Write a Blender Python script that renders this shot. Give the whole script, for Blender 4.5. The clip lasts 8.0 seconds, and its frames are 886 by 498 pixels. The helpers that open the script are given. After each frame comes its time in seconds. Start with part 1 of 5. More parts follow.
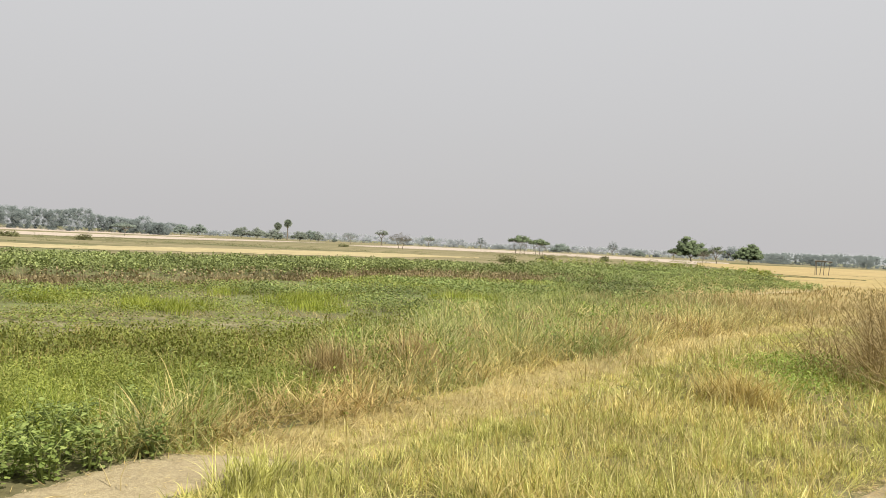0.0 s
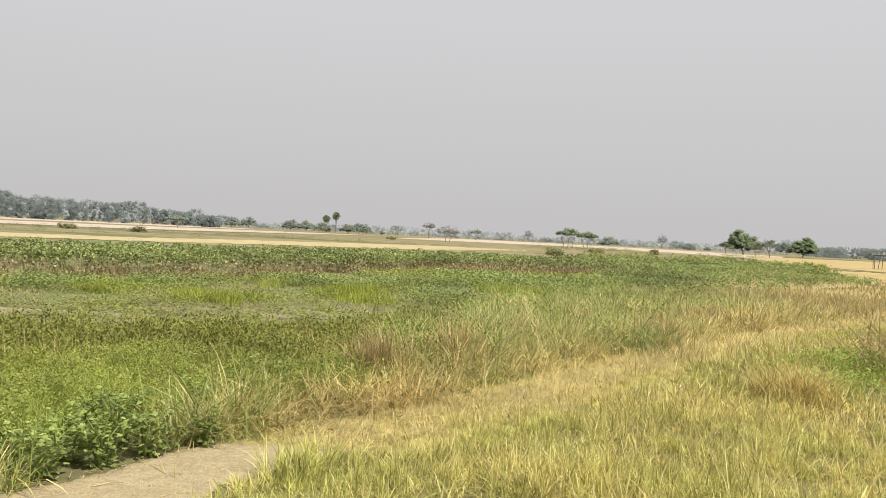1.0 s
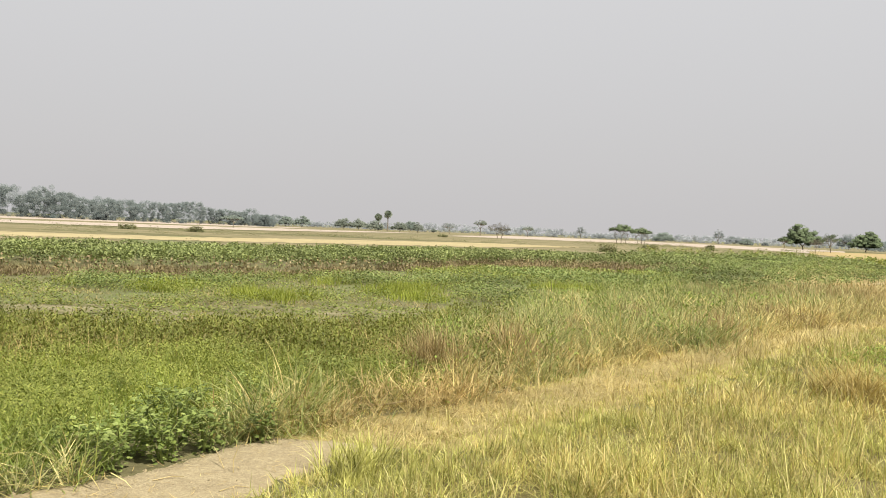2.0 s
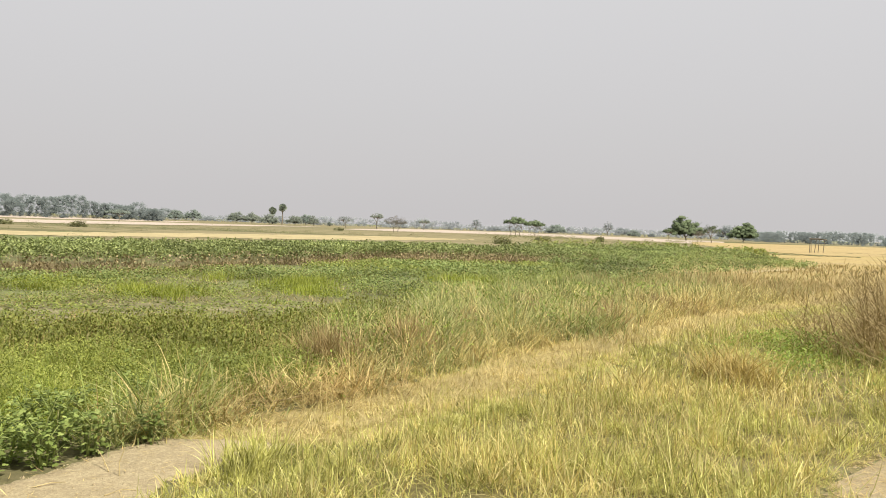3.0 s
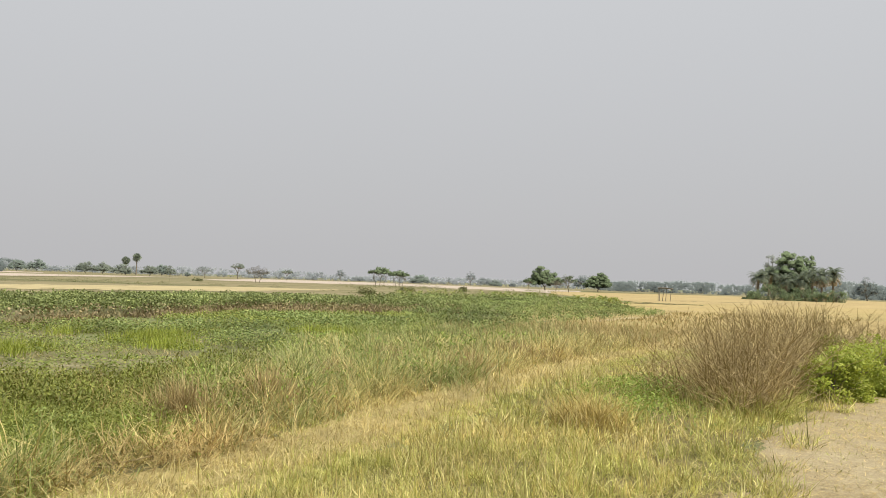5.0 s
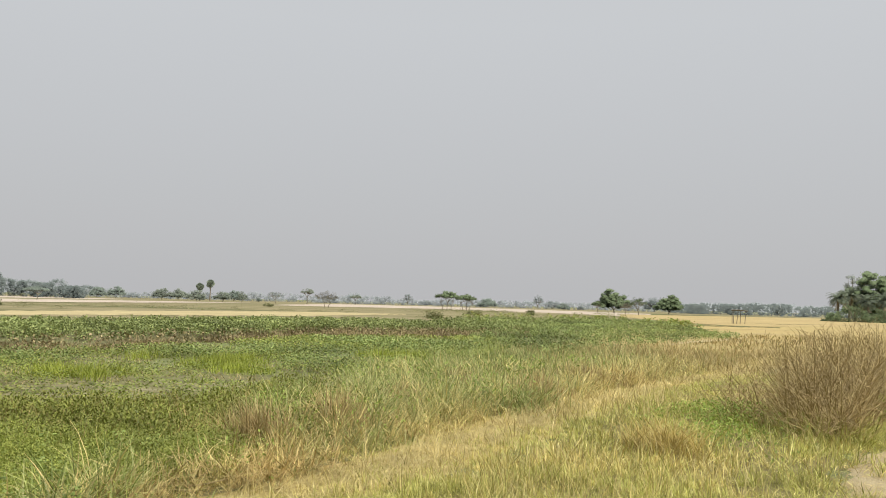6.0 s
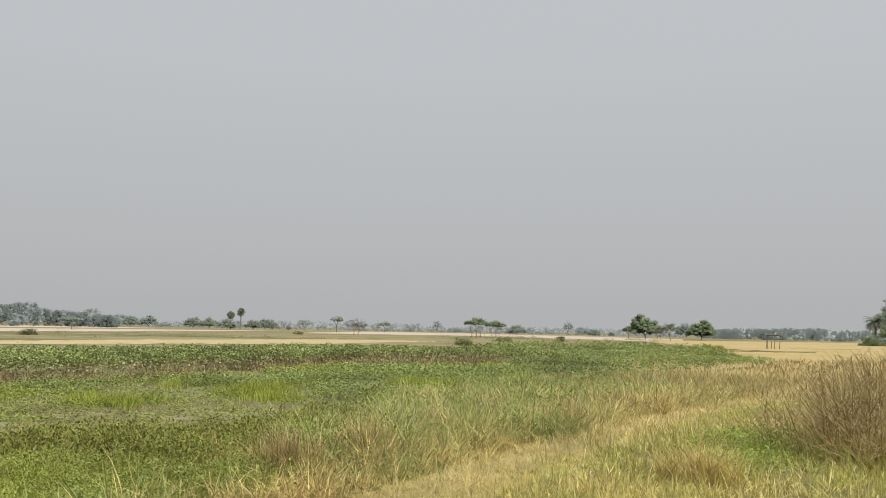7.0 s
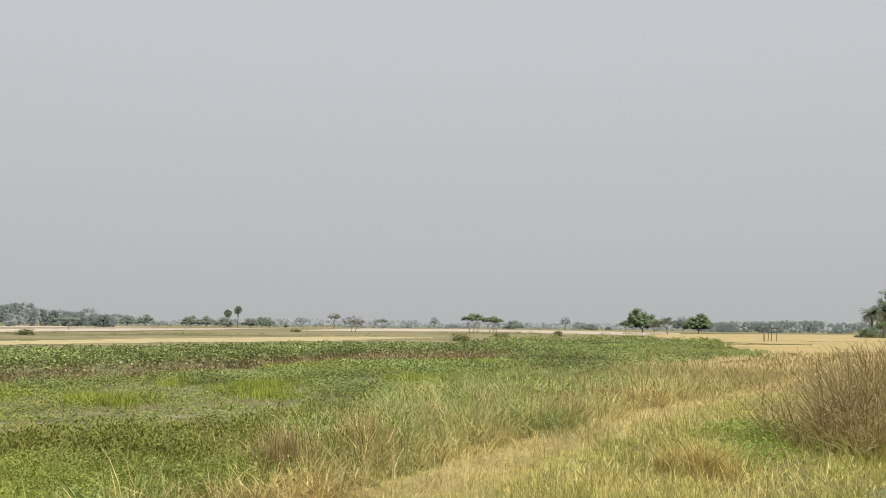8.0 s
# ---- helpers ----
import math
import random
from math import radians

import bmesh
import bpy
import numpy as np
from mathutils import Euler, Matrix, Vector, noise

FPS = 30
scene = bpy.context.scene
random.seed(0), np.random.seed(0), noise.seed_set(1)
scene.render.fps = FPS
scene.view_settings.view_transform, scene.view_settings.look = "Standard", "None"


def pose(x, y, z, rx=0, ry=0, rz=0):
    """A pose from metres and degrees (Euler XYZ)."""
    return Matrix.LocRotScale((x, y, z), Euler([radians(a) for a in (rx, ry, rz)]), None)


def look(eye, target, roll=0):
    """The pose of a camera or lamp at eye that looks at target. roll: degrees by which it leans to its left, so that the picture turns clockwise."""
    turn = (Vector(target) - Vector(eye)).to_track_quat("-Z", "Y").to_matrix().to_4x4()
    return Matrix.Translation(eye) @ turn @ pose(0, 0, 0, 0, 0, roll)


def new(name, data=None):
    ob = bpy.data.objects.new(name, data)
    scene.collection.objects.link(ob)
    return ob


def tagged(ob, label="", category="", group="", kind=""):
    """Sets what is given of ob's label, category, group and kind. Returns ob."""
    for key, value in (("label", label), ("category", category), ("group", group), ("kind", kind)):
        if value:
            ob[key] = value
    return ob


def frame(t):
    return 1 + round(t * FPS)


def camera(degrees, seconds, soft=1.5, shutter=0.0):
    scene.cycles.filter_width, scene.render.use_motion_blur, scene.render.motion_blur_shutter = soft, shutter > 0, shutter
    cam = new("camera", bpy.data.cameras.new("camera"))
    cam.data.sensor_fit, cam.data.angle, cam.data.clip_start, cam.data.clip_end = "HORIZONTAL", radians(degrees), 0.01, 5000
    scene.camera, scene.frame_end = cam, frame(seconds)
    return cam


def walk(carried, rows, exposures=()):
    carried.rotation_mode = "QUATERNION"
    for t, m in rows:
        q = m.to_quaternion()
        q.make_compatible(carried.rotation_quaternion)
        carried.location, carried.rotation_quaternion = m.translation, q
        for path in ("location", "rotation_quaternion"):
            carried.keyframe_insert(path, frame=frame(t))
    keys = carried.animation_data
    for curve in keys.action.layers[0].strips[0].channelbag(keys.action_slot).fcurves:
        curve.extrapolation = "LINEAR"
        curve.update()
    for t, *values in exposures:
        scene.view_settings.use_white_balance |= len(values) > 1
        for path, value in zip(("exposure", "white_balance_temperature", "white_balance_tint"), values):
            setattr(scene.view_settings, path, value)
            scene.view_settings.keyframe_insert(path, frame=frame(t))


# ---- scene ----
cam = camera(56.0, 8.0, soft=0.9)
EYE = 1.7
# seconds, x, y, z from the first eye, then yaw, pitch and roll in degrees
ROWS = [
    (0.0, 0.000, 0.000, 0.000, 0.000, -0.325, -2.766),
    (0.5, -0.013, 0.013, -0.002, 1.680, -0.540, -2.862),
    (1.0, -0.016, 0.023, -0.004, 3.245, -0.983, -2.867),
    (1.2, -0.016, 0.015, -0.002, 3.453, -1.082, -2.880),
    (1.75, -0.016, 0.013, -0.003, 5.940, -1.240, -2.560),
    (2.03, -0.016, 0.012, -0.003, 6.800, -1.330, -2.360),
    (2.15, -0.015, 0.012, -0.004, 6.650, -1.360, -2.280),
    (2.3, -0.015, 0.011, -0.004, 5.767, -1.387, -2.169),
    (2.5, -0.008, 0.013, -0.006, 4.023, -1.303, -1.990),
    (3.0, 0.003, 0.011, -0.005, -0.321, -1.520, -2.047),
    (3.5, 0.011, -0.008, 0.001, -3.773, -1.262, -2.227),
    (4.0, 0.026, -0.030, 0.003, -6.879, -0.178, -2.164),
    (4.2, 0.025, -0.032, 0.004, -7.962, 0.235, -2.133),
    (4.48, 0.024, -0.030, 0.002, -9.155, 0.895, -2.075),
    (4.75, 0.023, -0.027, 0.001, -9.720, 1.640, -2.000),
    (5.02, 0.022, -0.024, -0.001, -9.570, 2.325, -1.930),
    (5.3, 0.021, -0.021, -0.003, -8.637, 2.801, -1.861),
    (5.5, 0.017, -0.011, 0.000, -7.655, 3.035, -1.684),
    (6.0, 0.007, 0.002, -0.003, -5.015, 3.749, -1.530),
    (6.5, 0.004, 0.002, -0.002, -3.652, 4.530, -1.395),
    (7.0, 0.004, -0.006, -0.001, -3.010, 5.537, -1.145),
    (7.5, 0.006, -0.003, -0.002, -3.003, 5.415, -0.932),
    (8.0, 0.007, -0.004, -0.008, -3.189, 5.273, -0.561),
]
# the clip's camera darkens and cools a little as it tilts up
EXPOSURES = [(0.0, 0.17, 6550, 10), (1.2, 0.20, 6550, 10), (3.5, 0.25, 6600, 11), (4.2, 0.11, 6500, 10), (5.5, 0.06, 6400, 9), (6.5, -0.02, 6350, 8), (7.0, -0.10, 6350, 8), (8.0, -0.02, 6350, 8)]
walk(cam, [(t, pose(x, y, EYE + z, 90 + pitch, roll, yaw)) for t, x, y, z, yaw, pitch, roll in ROWS], EXPOSURES)

# ---- sky and sun: a bright, dusty haze ----
SUN_ELEVATION, SUN_AZIMUTH = 58.0, 125.0
world = bpy.data.worlds.new("hazy_sky")
scene.world = world
world.use_nodes = True
wn, wl = world.node_tree.nodes, world.node_tree.links
wn.clear()
sky = wn.new("ShaderNodeTexSky")
sky.sky_type, sky.sun_disc = "NISHITA", False
sky.sun_elevation, sky.sun_rotation = radians(SUN_ELEVATION), radians(SUN_AZIMUTH)
sky.dust_density, sky.air_density, sky.ozone_density = 6.0, 1.2, 1.0
clear = wn.new("ShaderNodeBackground")
clear.inputs["Strength"].default_value = 0.008
wl.new(sky.outputs["Color"], clear.inputs["Color"])
height = wn.new("ShaderNodeSeparateXYZ")
wl.new(wn.new("ShaderNodeTexCoord").outputs["Generated"], height.inputs[0])
bands = wn.new("ShaderNodeValToRGB")
tones = bands.color_ramp.elements
tones[0].color, tones[1].color = (0.474, 0.466, 0.472, 1), (0.585, 0.588, 0.595, 1)
for spot, tone in ((0.12, (0.500, 0.496, 0.503, 1)), (0.32, (0.556, 0.557, 0.565, 1))):
    tones.new(spot).color = tone
wl.new(height.outputs["Z"], bands.inputs[0])
haze = wn.new("ShaderNodeBackground")
wl.new(bands.outputs[0], haze.inputs["Color"])
haze.inputs["Strength"].default_value = 1.0
both = wn.new("ShaderNodeAddShader")
wl.new(clear.outputs[0], both.inputs[0])
wl.new(haze.outputs[0], both.inputs[1])
world_out = wn.new("ShaderNodeOutputWorld")
wl.new(both.outputs[0], world_out.inputs["Surface"])

sun_data = bpy.data.lights.new("sun", "SUN")
sun_data.energy, sun_data.angle, sun_data.color = 5.0, radians(4), (1.0, 0.95, 0.86)
sun = new("sun", sun_data)
se, sa = radians(SUN_ELEVATION), radians(SUN_AZIMUTH)
sun.matrix_world = look((80 * math.sin(sa) * math.cos(se), 80 * math.cos(sa) * math.cos(se), 80 * math.sin(se)), (0, 0, 0))


# ---- materials ----
def nodes_of(name):
    m = bpy.data.materials.new(name)
    m.use_nodes = True
    n, l = m.node_tree.nodes, m.node_tree.links
    n.clear()
    out = n.new("ShaderNodeOutputMaterial")
    return m, n, l, out


def ramp_of(n, colours):
    r = n.new("ShaderNodeValToRGB")
    e = r.color_ramp.elements
    while len(e) < len(colours):
        e.new(0.5)
    for i, c in enumerate(colours):
        e[i].position = i / max(1, len(colours) - 1)
        e[i].color = (*c, 1)
    return r


def leafy(name, colours, patch=0.35, through_light=0.35, rough=0.55, spread=(0.72, 1.25), gloss=0.25, tuft=(0.75, 1.25), sheer=0.0):
    """Leaves and blades: a colour for each leaf out of the range, patches of richer and paler growth over the land;
    sheer: the share of transparency that fades far growth in place of haze.
    """
    m, n, l, out = nodes_of(name)
    geo = n.new("ShaderNodeNewGeometry")
    ramp = ramp_of(n, colours)
    l.new(geo.outputs["Random Per Island"], ramp.inputs[0])
    tex = n.new("ShaderNodeTexNoise")
    tex.inputs["Scale"].default_value = patch
    tex.inputs["Detail"].default_value = 4
    l.new(geo.outputs["Position"], tex.inputs["Vector"])
    span = n.new("ShaderNodeMapRange")
    span.inputs["From Min"].default_value, span.inputs["From Max"].default_value = 0.3, 0.7
    span.inputs["To Min"].default_value, span.inputs["To Max"].default_value = spread
    l.new(tex.outputs["Fac"], span.inputs["Value"])
    tint = n.new("ShaderNodeHueSaturation")
    l.new(ramp.outputs[0], tint.inputs["Color"])
    tufts = n.new("ShaderNodeTexNoise")
    tufts.inputs["Scale"].default_value = patch * 11
    l.new(geo.outputs["Position"], tufts.inputs["Vector"])
    vary = n.new("ShaderNodeMapRange")
    vary.inputs["From Min"].default_value, vary.inputs["From Max"].default_value = 0.3, 0.7
    vary.inputs["To Min"].default_value, vary.inputs["To Max"].default_value = tuft
    l.new(tufts.outputs["Fac"], vary.inputs["Value"])
    value = n.new("ShaderNodeMath")
    value.operation = "MULTIPLY"
    l.new(span.outputs[0], value.inputs[0])
    l.new(vary.outputs[0], value.inputs[1])
    l.new(value.outputs[0], tint.inputs["Value"])
    face = n.new("ShaderNodeBsdfPrincipled")
    face.inputs["Roughness"].default_value = rough
    face.inputs["Specular IOR Level"].default_value = gloss
    l.new(tint.outputs[0], face.inputs["Base Color"])
    glow = n.new("ShaderNodeBsdfTranslucent")
    l.new(tint.outputs[0], glow.inputs["Color"])
    mix = n.new("ShaderNodeMixShader")
    mix.inputs[0].default_value = through_light
    l.new(face.outputs[0], mix.inputs[1])
    l.new(glow.outputs[0], mix.inputs[2])
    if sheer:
        # transparency stands in for haze: sky shows through and lightens far growth
        haze_veil = n.new("ShaderNodeBsdfTransparent")
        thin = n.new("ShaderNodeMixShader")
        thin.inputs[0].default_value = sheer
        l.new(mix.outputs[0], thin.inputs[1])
        l.new(haze_veil.outputs[0], thin.inputs[2])
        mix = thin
    l.new(mix.outputs[0], out.inputs["Surface"])
    return m


def earthy(name, colours, coarse, fine, rough=0.95, bump=0.02, stretch=(1, 1, 1), crack=0.0):
    """Soil, stubble and bark: two scales of colour and a fine relief."""
    m, n, l, out = nodes_of(name)
    geo = n.new("ShaderNodeNewGeometry")
    scale = n.new("ShaderNodeVectorMath")
    scale.operation = "MULTIPLY"
    scale.inputs[1].default_value = stretch
    l.new(geo.outputs["Position"], scale.inputs[0])
    big, small = n.new("ShaderNodeTexNoise"), n.new("ShaderNodeTexNoise")
    for tex, s, d in ((big, coarse, 6), (small, fine, 8)):
        tex.inputs["Scale"].default_value, tex.inputs["Detail"].default_value = s, d
        tex.inputs["Roughness"].default_value = 0.65
        l.new(scale.outputs[0], tex.inputs["Vector"])
    ramp = ramp_of(n, colours)
    span = n.new("ShaderNodeMapRange")
    span.inputs["From Min"].default_value, span.inputs["From Max"].default_value = 0.3, 0.7
    l.new(big.outputs["Fac"], span.inputs["Value"])
    l.new(span.outputs[0], ramp.inputs[0])
    grain = n.new("ShaderNodeMapRange")
    grain.inputs["From Min"].default_value, grain.inputs["From Max"].default_value = 0.3, 0.7
    grain.inputs["To Min"].default_value, grain.inputs["To Max"].default_value = 0.72, 1.22
    l.new(small.outputs["Fac"], grain.inputs["Value"])
    tint = n.new("ShaderNodeHueSaturation")
    l.new(ramp.outputs[0], tint.inputs["Color"])
    l.new(grain.outputs[0], tint.inputs["Value"])
    face = n.new("ShaderNodeBsdfPrincipled")
    face.inputs["Roughness"].default_value = rough
    face.inputs["Specular IOR Level"].default_value = 0.15
    l.new(tint.outputs[0], face.inputs["Base Color"])
    relief = n.new("ShaderNodeBump")
    relief.inputs["Distance"].default_value = bump
    relief.inputs["Strength"].default_value = 0.8
    if crack:
        cell = n.new("ShaderNodeTexVoronoi")
        cell.feature = "DISTANCE_TO_EDGE"
        cell.inputs["Scale"].default_value = crack
        l.new(geo.outputs["Position"], cell.inputs["Vector"])
        edge = n.new("ShaderNodeMapRange")
        edge.inputs["From Max"].default_value = 0.05
        l.new(cell.outputs["Distance"], edge.inputs["Value"])
        add = n.new("ShaderNodeMath")
        add.operation = "ADD"
        l.new(edge.outputs[0], add.inputs[0])
        l.new(small.outputs["Fac"], add.inputs[1])
        l.new(add.outputs[0], relief.inputs["Height"])
    else:
        l.new(small.outputs["Fac"], relief.inputs["Height"])
    l.new(relief.outputs[0], face.inputs["Normal"])
    l.new(face.outputs[0], out.inputs["Surface"])
    return m


M_GROUND = earthy("field_earth", [(0.13, 0.136, 0.0544), (0.167, 0.156, 0.0748), (0.149, 0.17, 0.068), (0.192, 0.177, 0.0952)], 0.06, 2.2, bump=0.05)
M_DIRT = earthy("pale_track_dirt", [(0.278, 0.223, 0.126), (0.422, 0.35, 0.212), (0.341, 0.278, 0.165), (0.458, 0.388, 0.245)], 5.0, 55, bump=0.022)
M_LITTER = earthy("straw_litter", [(0.28, 0.22, 0.088), (0.38, 0.31, 0.13), (0.33, 0.265, 0.105)], 1.6, 30, bump=0.03)
# old straw, its colour darkened to paint shade between the grass blades
M_THATCHED = earthy("shade_darkened_straw_mat", [(0.13, 0.11, 0.045), (0.19, 0.16, 0.065), (0.15, 0.135, 0.052)], 1.6, 30, bump=0.03)
M_MUD = earthy("dried_pond_mud", [(0.127, 0.125, 0.0546), (0.18, 0.165, 0.0798), (0.233, 0.21, 0.113), (0.35, 0.31, 0.193)], 1.5, 9, bump=0.03, stretch=(0.35, 1, 1), crack=3.0)
# dark colour paints the shade seen between weeds and bank grass
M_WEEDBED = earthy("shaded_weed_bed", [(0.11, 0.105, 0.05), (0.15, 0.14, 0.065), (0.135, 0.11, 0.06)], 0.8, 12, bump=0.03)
M_WHEAT = earthy("ripe_wheat_field", [(0.25, 0.19, 0.088), (0.42, 0.325, 0.155), (0.34, 0.26, 0.12), (0.49, 0.395, 0.215)], 0.16, 1.1, bump=0.12, stretch=(0.12, 0.8, 1))
M_STRIP = earthy("pale_ripe_strip", [(0.353, 0.285, 0.148), (0.419, 0.35, 0.189), (0.326, 0.267, 0.139)], 0.04, 1.0, bump=0.12, stretch=(0.4, 1, 1))
M_STUBBLE = earthy("cut_stubble_field", [(0.391, 0.323, 0.258), (0.465, 0.391, 0.317), (0.344, 0.282, 0.221)], 0.03, 0.9, bump=0.06, stretch=(0.3, 1, 1))
M_OCHRE = earthy("ochre_rough_grass", [(0.313, 0.239, 0.101), (0.405, 0.313, 0.138), (0.294, 0.248, 0.101)], 0.08, 1.6, bump=0.10)
M_FALLOW = earthy("green_fallow", [(0.115, 0.115, 0.055), (0.17, 0.155, 0.075), (0.255, 0.215, 0.12), (0.135, 0.135, 0.065)], 0.10, 1.2, bump=0.10, stretch=(0.10, 0.7, 1))
M_BUND = earthy("weedy_bund", [(0.119, 0.128, 0.051), (0.17, 0.153, 0.068)], 0.2, 2.0, bump=0.08)

M_DRY = leafy("dry_straw_blades", [(0.316, 0.244, 0.0631), (0.538, 0.443, 0.15), (0.743, 0.643, 0.298), (0.409, 0.335, 0.095), (0.614, 0.516, 0.19)], 0.5, 0.25, spread=(0.84, 1.16), tuft=(0.62, 1.42))
M_TROD = leafy("bleached_trodden_straw", [(0.42, 0.34, 0.13), (0.56, 0.46, 0.20), (0.66, 0.56, 0.28)], 0.6, 0.2)
M_OCHRE_BLADE = leafy("ochre_blades", [(0.259, 0.202, 0.0769), (0.365, 0.282, 0.117), (0.454, 0.356, 0.17), (0.219, 0.202, 0.0632)], 0.2, 0.25)
M_HALF = leafy("yellow_green_blades", [(0.181, 0.186, 0.0339), (0.382, 0.379, 0.0947), (0.562, 0.54, 0.17), (0.301, 0.299, 0.0657), (0.793, 0.737, 0.31)], 0.5, 0.25, spread=(0.84, 1.16), tuft=(0.62, 1.42))
M_VERGE = leafy("fresh_verge_blades", [(0.19, 0.204, 0.04), (0.325, 0.33, 0.075), (0.459, 0.44, 0.13), (0.638, 0.572, 0.23)], 0.5, 0.3, spread=(0.84, 1.16), tuft=(0.62, 1.42))
M_HOLLOW = leafy("hollow_grass_blades", [(0.163, 0.224, 0.0393), (0.256, 0.327, 0.0617), (0.36, 0.424, 0.096), (0.457, 0.471, 0.149)], 0.4, spread=(0.84, 1.16), tuft=(0.62, 1.42))
M_GREEN = leafy("green_grass_blades", [(0.135, 0.176, 0.0451), (0.243, 0.292, 0.0819), (0.362, 0.391, 0.137), (0.497, 0.462, 0.226), (0.178, 0.226, 0.0609)], 0.4, spread=(0.84, 1.16), tuft=(0.62, 1.42))
M_BANK_DRY = leafy("weathered_bank_straw", [(0.362, 0.297, 0.103), (0.532, 0.439, 0.163), (0.749, 0.64, 0.285), (0.313, 0.297, 0.0918)], 0.6, 0.25, spread=(0.84, 1.16), tuft=(0.62, 1.42))
M_BROWN = leafy("brown_dead_stems", [(0.303, 0.213, 0.0806), (0.449, 0.332, 0.126), (0.63, 0.494, 0.216), (0.382, 0.281, 0.101)], 0.6, 0.2)
M_DEADSTEM = leafy("dark_dead_stems", [(0.27, 0.19, 0.08), (0.40, 0.30, 0.13), (0.52, 0.42, 0.21), (0.30, 0.22, 0.09)], 0.6, 0.15)
M_RUST = leafy("rusty_dead_grass", [(0.292, 0.216, 0.0665), (0.418, 0.323, 0.095), (0.535, 0.441, 0.162), (0.35, 0.245, 0.0665)], 0.6, 0.25)
M_WEED = leafy("green_weed_leaves", [(0.164, 0.199, 0.0387), (0.25, 0.282, 0.0562), (0.341, 0.361, 0.0843)], 0.5, 0.3)
M_OLIVE = leafy("olive_weed_leaves", [(0.126, 0.144, 0.0263), (0.184, 0.207, 0.0399), (0.252, 0.268, 0.0567), (0.2, 0.166, 0.0494)], 0.5, 0.25)
M_LUSH = leafy("fresh_low_weed_leaves", [(0.169, 0.239, 0.0409), (0.241, 0.316, 0.0585), (0.316, 0.388, 0.0877)], 0.6, 0.35)
M_LOWCROP = leafy("low_crop_leaves", [(0.136, 0.18, 0.0566), (0.205, 0.262, 0.0801), (0.282, 0.341, 0.113), (0.244, 0.241, 0.0851)], 0.2, 0.3, spread=(0.5, 1.45))
M_BRIGHT = leafy("bright_green_leaves", [(0.225, 0.275, 0.036), (0.31, 0.355, 0.055), (0.40, 0.425, 0.085)], 0.4, 0.4)
M_BROAD = leafy("broad_blue_green_leaves", [(0.128, 0.175, 0.0428), (0.21, 0.265, 0.0663), (0.31, 0.367, 0.113)], 1.5, 0.25, gloss=0.2)
M_CROP = leafy("crop_leaves", [(0.114, 0.148, 0.046), (0.218, 0.258, 0.0822), (0.344, 0.378, 0.142)], 0.25, 0.25, spread=(0.5, 1.45))
M_STEM = leafy("reddish_crop_stems", [(0.158, 0.119, 0.0587), (0.264, 0.199, 0.103), (0.275, 0.232, 0.103), (0.391, 0.312, 0.165)], 0.4, 0.1)
M_TWIG = leafy("dry_shrub_twigs", [(0.245, 0.175, 0.0769), (0.382, 0.289, 0.127), (0.548, 0.436, 0.218), (0.303, 0.223, 0.0963)], 1.2, 0.1)
# tree colours carry painted haze: lightened, greyed and part transparent
M_TREE = leafy("haze_greyed_tree_leaves", [(0.183, 0.239, 0.13), (0.218, 0.274, 0.15), (0.253, 0.312, 0.173)], 0.12, 0.45, 0.9, (0.8, 1.2), 0.1, sheer=0.28)
M_TREE_PALE = leafy("haze_paled_tree_leaves", [(0.261, 0.313, 0.259), (0.299, 0.353, 0.298), (0.336, 0.38, 0.326)], 0.12, 0.45, 0.9, (0.85, 1.15), 0.1, sheer=0.6)
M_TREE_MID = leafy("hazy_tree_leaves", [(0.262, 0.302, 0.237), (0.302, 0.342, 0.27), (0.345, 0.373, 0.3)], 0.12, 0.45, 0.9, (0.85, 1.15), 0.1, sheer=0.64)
M_TREE_BARE = leafy("half_bare_acacia_twigs", [(0.24, 0.23, 0.17), (0.28, 0.26, 0.20), (0.32, 0.29, 0.22)], 0.2, 0.35, 0.9, (0.85, 1.15), 0.1, sheer=0.2)
M_CREEP = leafy("creeping_dull_leaves", [(0.137, 0.176, 0.0401), (0.216, 0.268, 0.0603), (0.307, 0.352, 0.0884), (0.264, 0.235, 0.0643)], 0.3, 0.3, spread=(0.62, 1.35))
M_OCHRE_TUFT = leafy("short_ochre_blades", [(0.21, 0.19, 0.075), (0.33, 0.27, 0.11), (0.43, 0.35, 0.16)], 0.3, 0.25)
M_FALLOW_TUFT = leafy("fallow_tuft_blades", [(0.162, 0.178, 0.0765), (0.221, 0.23, 0.102), (0.289, 0.264, 0.128)], 0.05, 0.3)
# aerial haze of the far belts is put into pale, see-through leaf colour
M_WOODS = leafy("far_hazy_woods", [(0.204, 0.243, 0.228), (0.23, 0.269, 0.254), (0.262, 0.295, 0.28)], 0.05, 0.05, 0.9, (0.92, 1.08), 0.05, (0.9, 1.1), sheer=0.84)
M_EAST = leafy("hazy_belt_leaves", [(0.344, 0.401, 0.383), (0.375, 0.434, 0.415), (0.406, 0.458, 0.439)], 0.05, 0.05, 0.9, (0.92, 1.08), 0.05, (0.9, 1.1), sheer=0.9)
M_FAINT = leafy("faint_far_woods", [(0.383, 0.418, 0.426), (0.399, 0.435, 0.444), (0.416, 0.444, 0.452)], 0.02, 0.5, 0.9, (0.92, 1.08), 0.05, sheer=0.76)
# fronds are part transparent to imitate haze in front of the palms
M_PALM = leafy("grey_green_palm_fronds", [(0.17, 0.21, 0.15), (0.22, 0.26, 0.19), (0.28, 0.31, 0.23)], 0.2, 0.4, 0.8, (0.85, 1.15), 0.15, sheer=0.3)
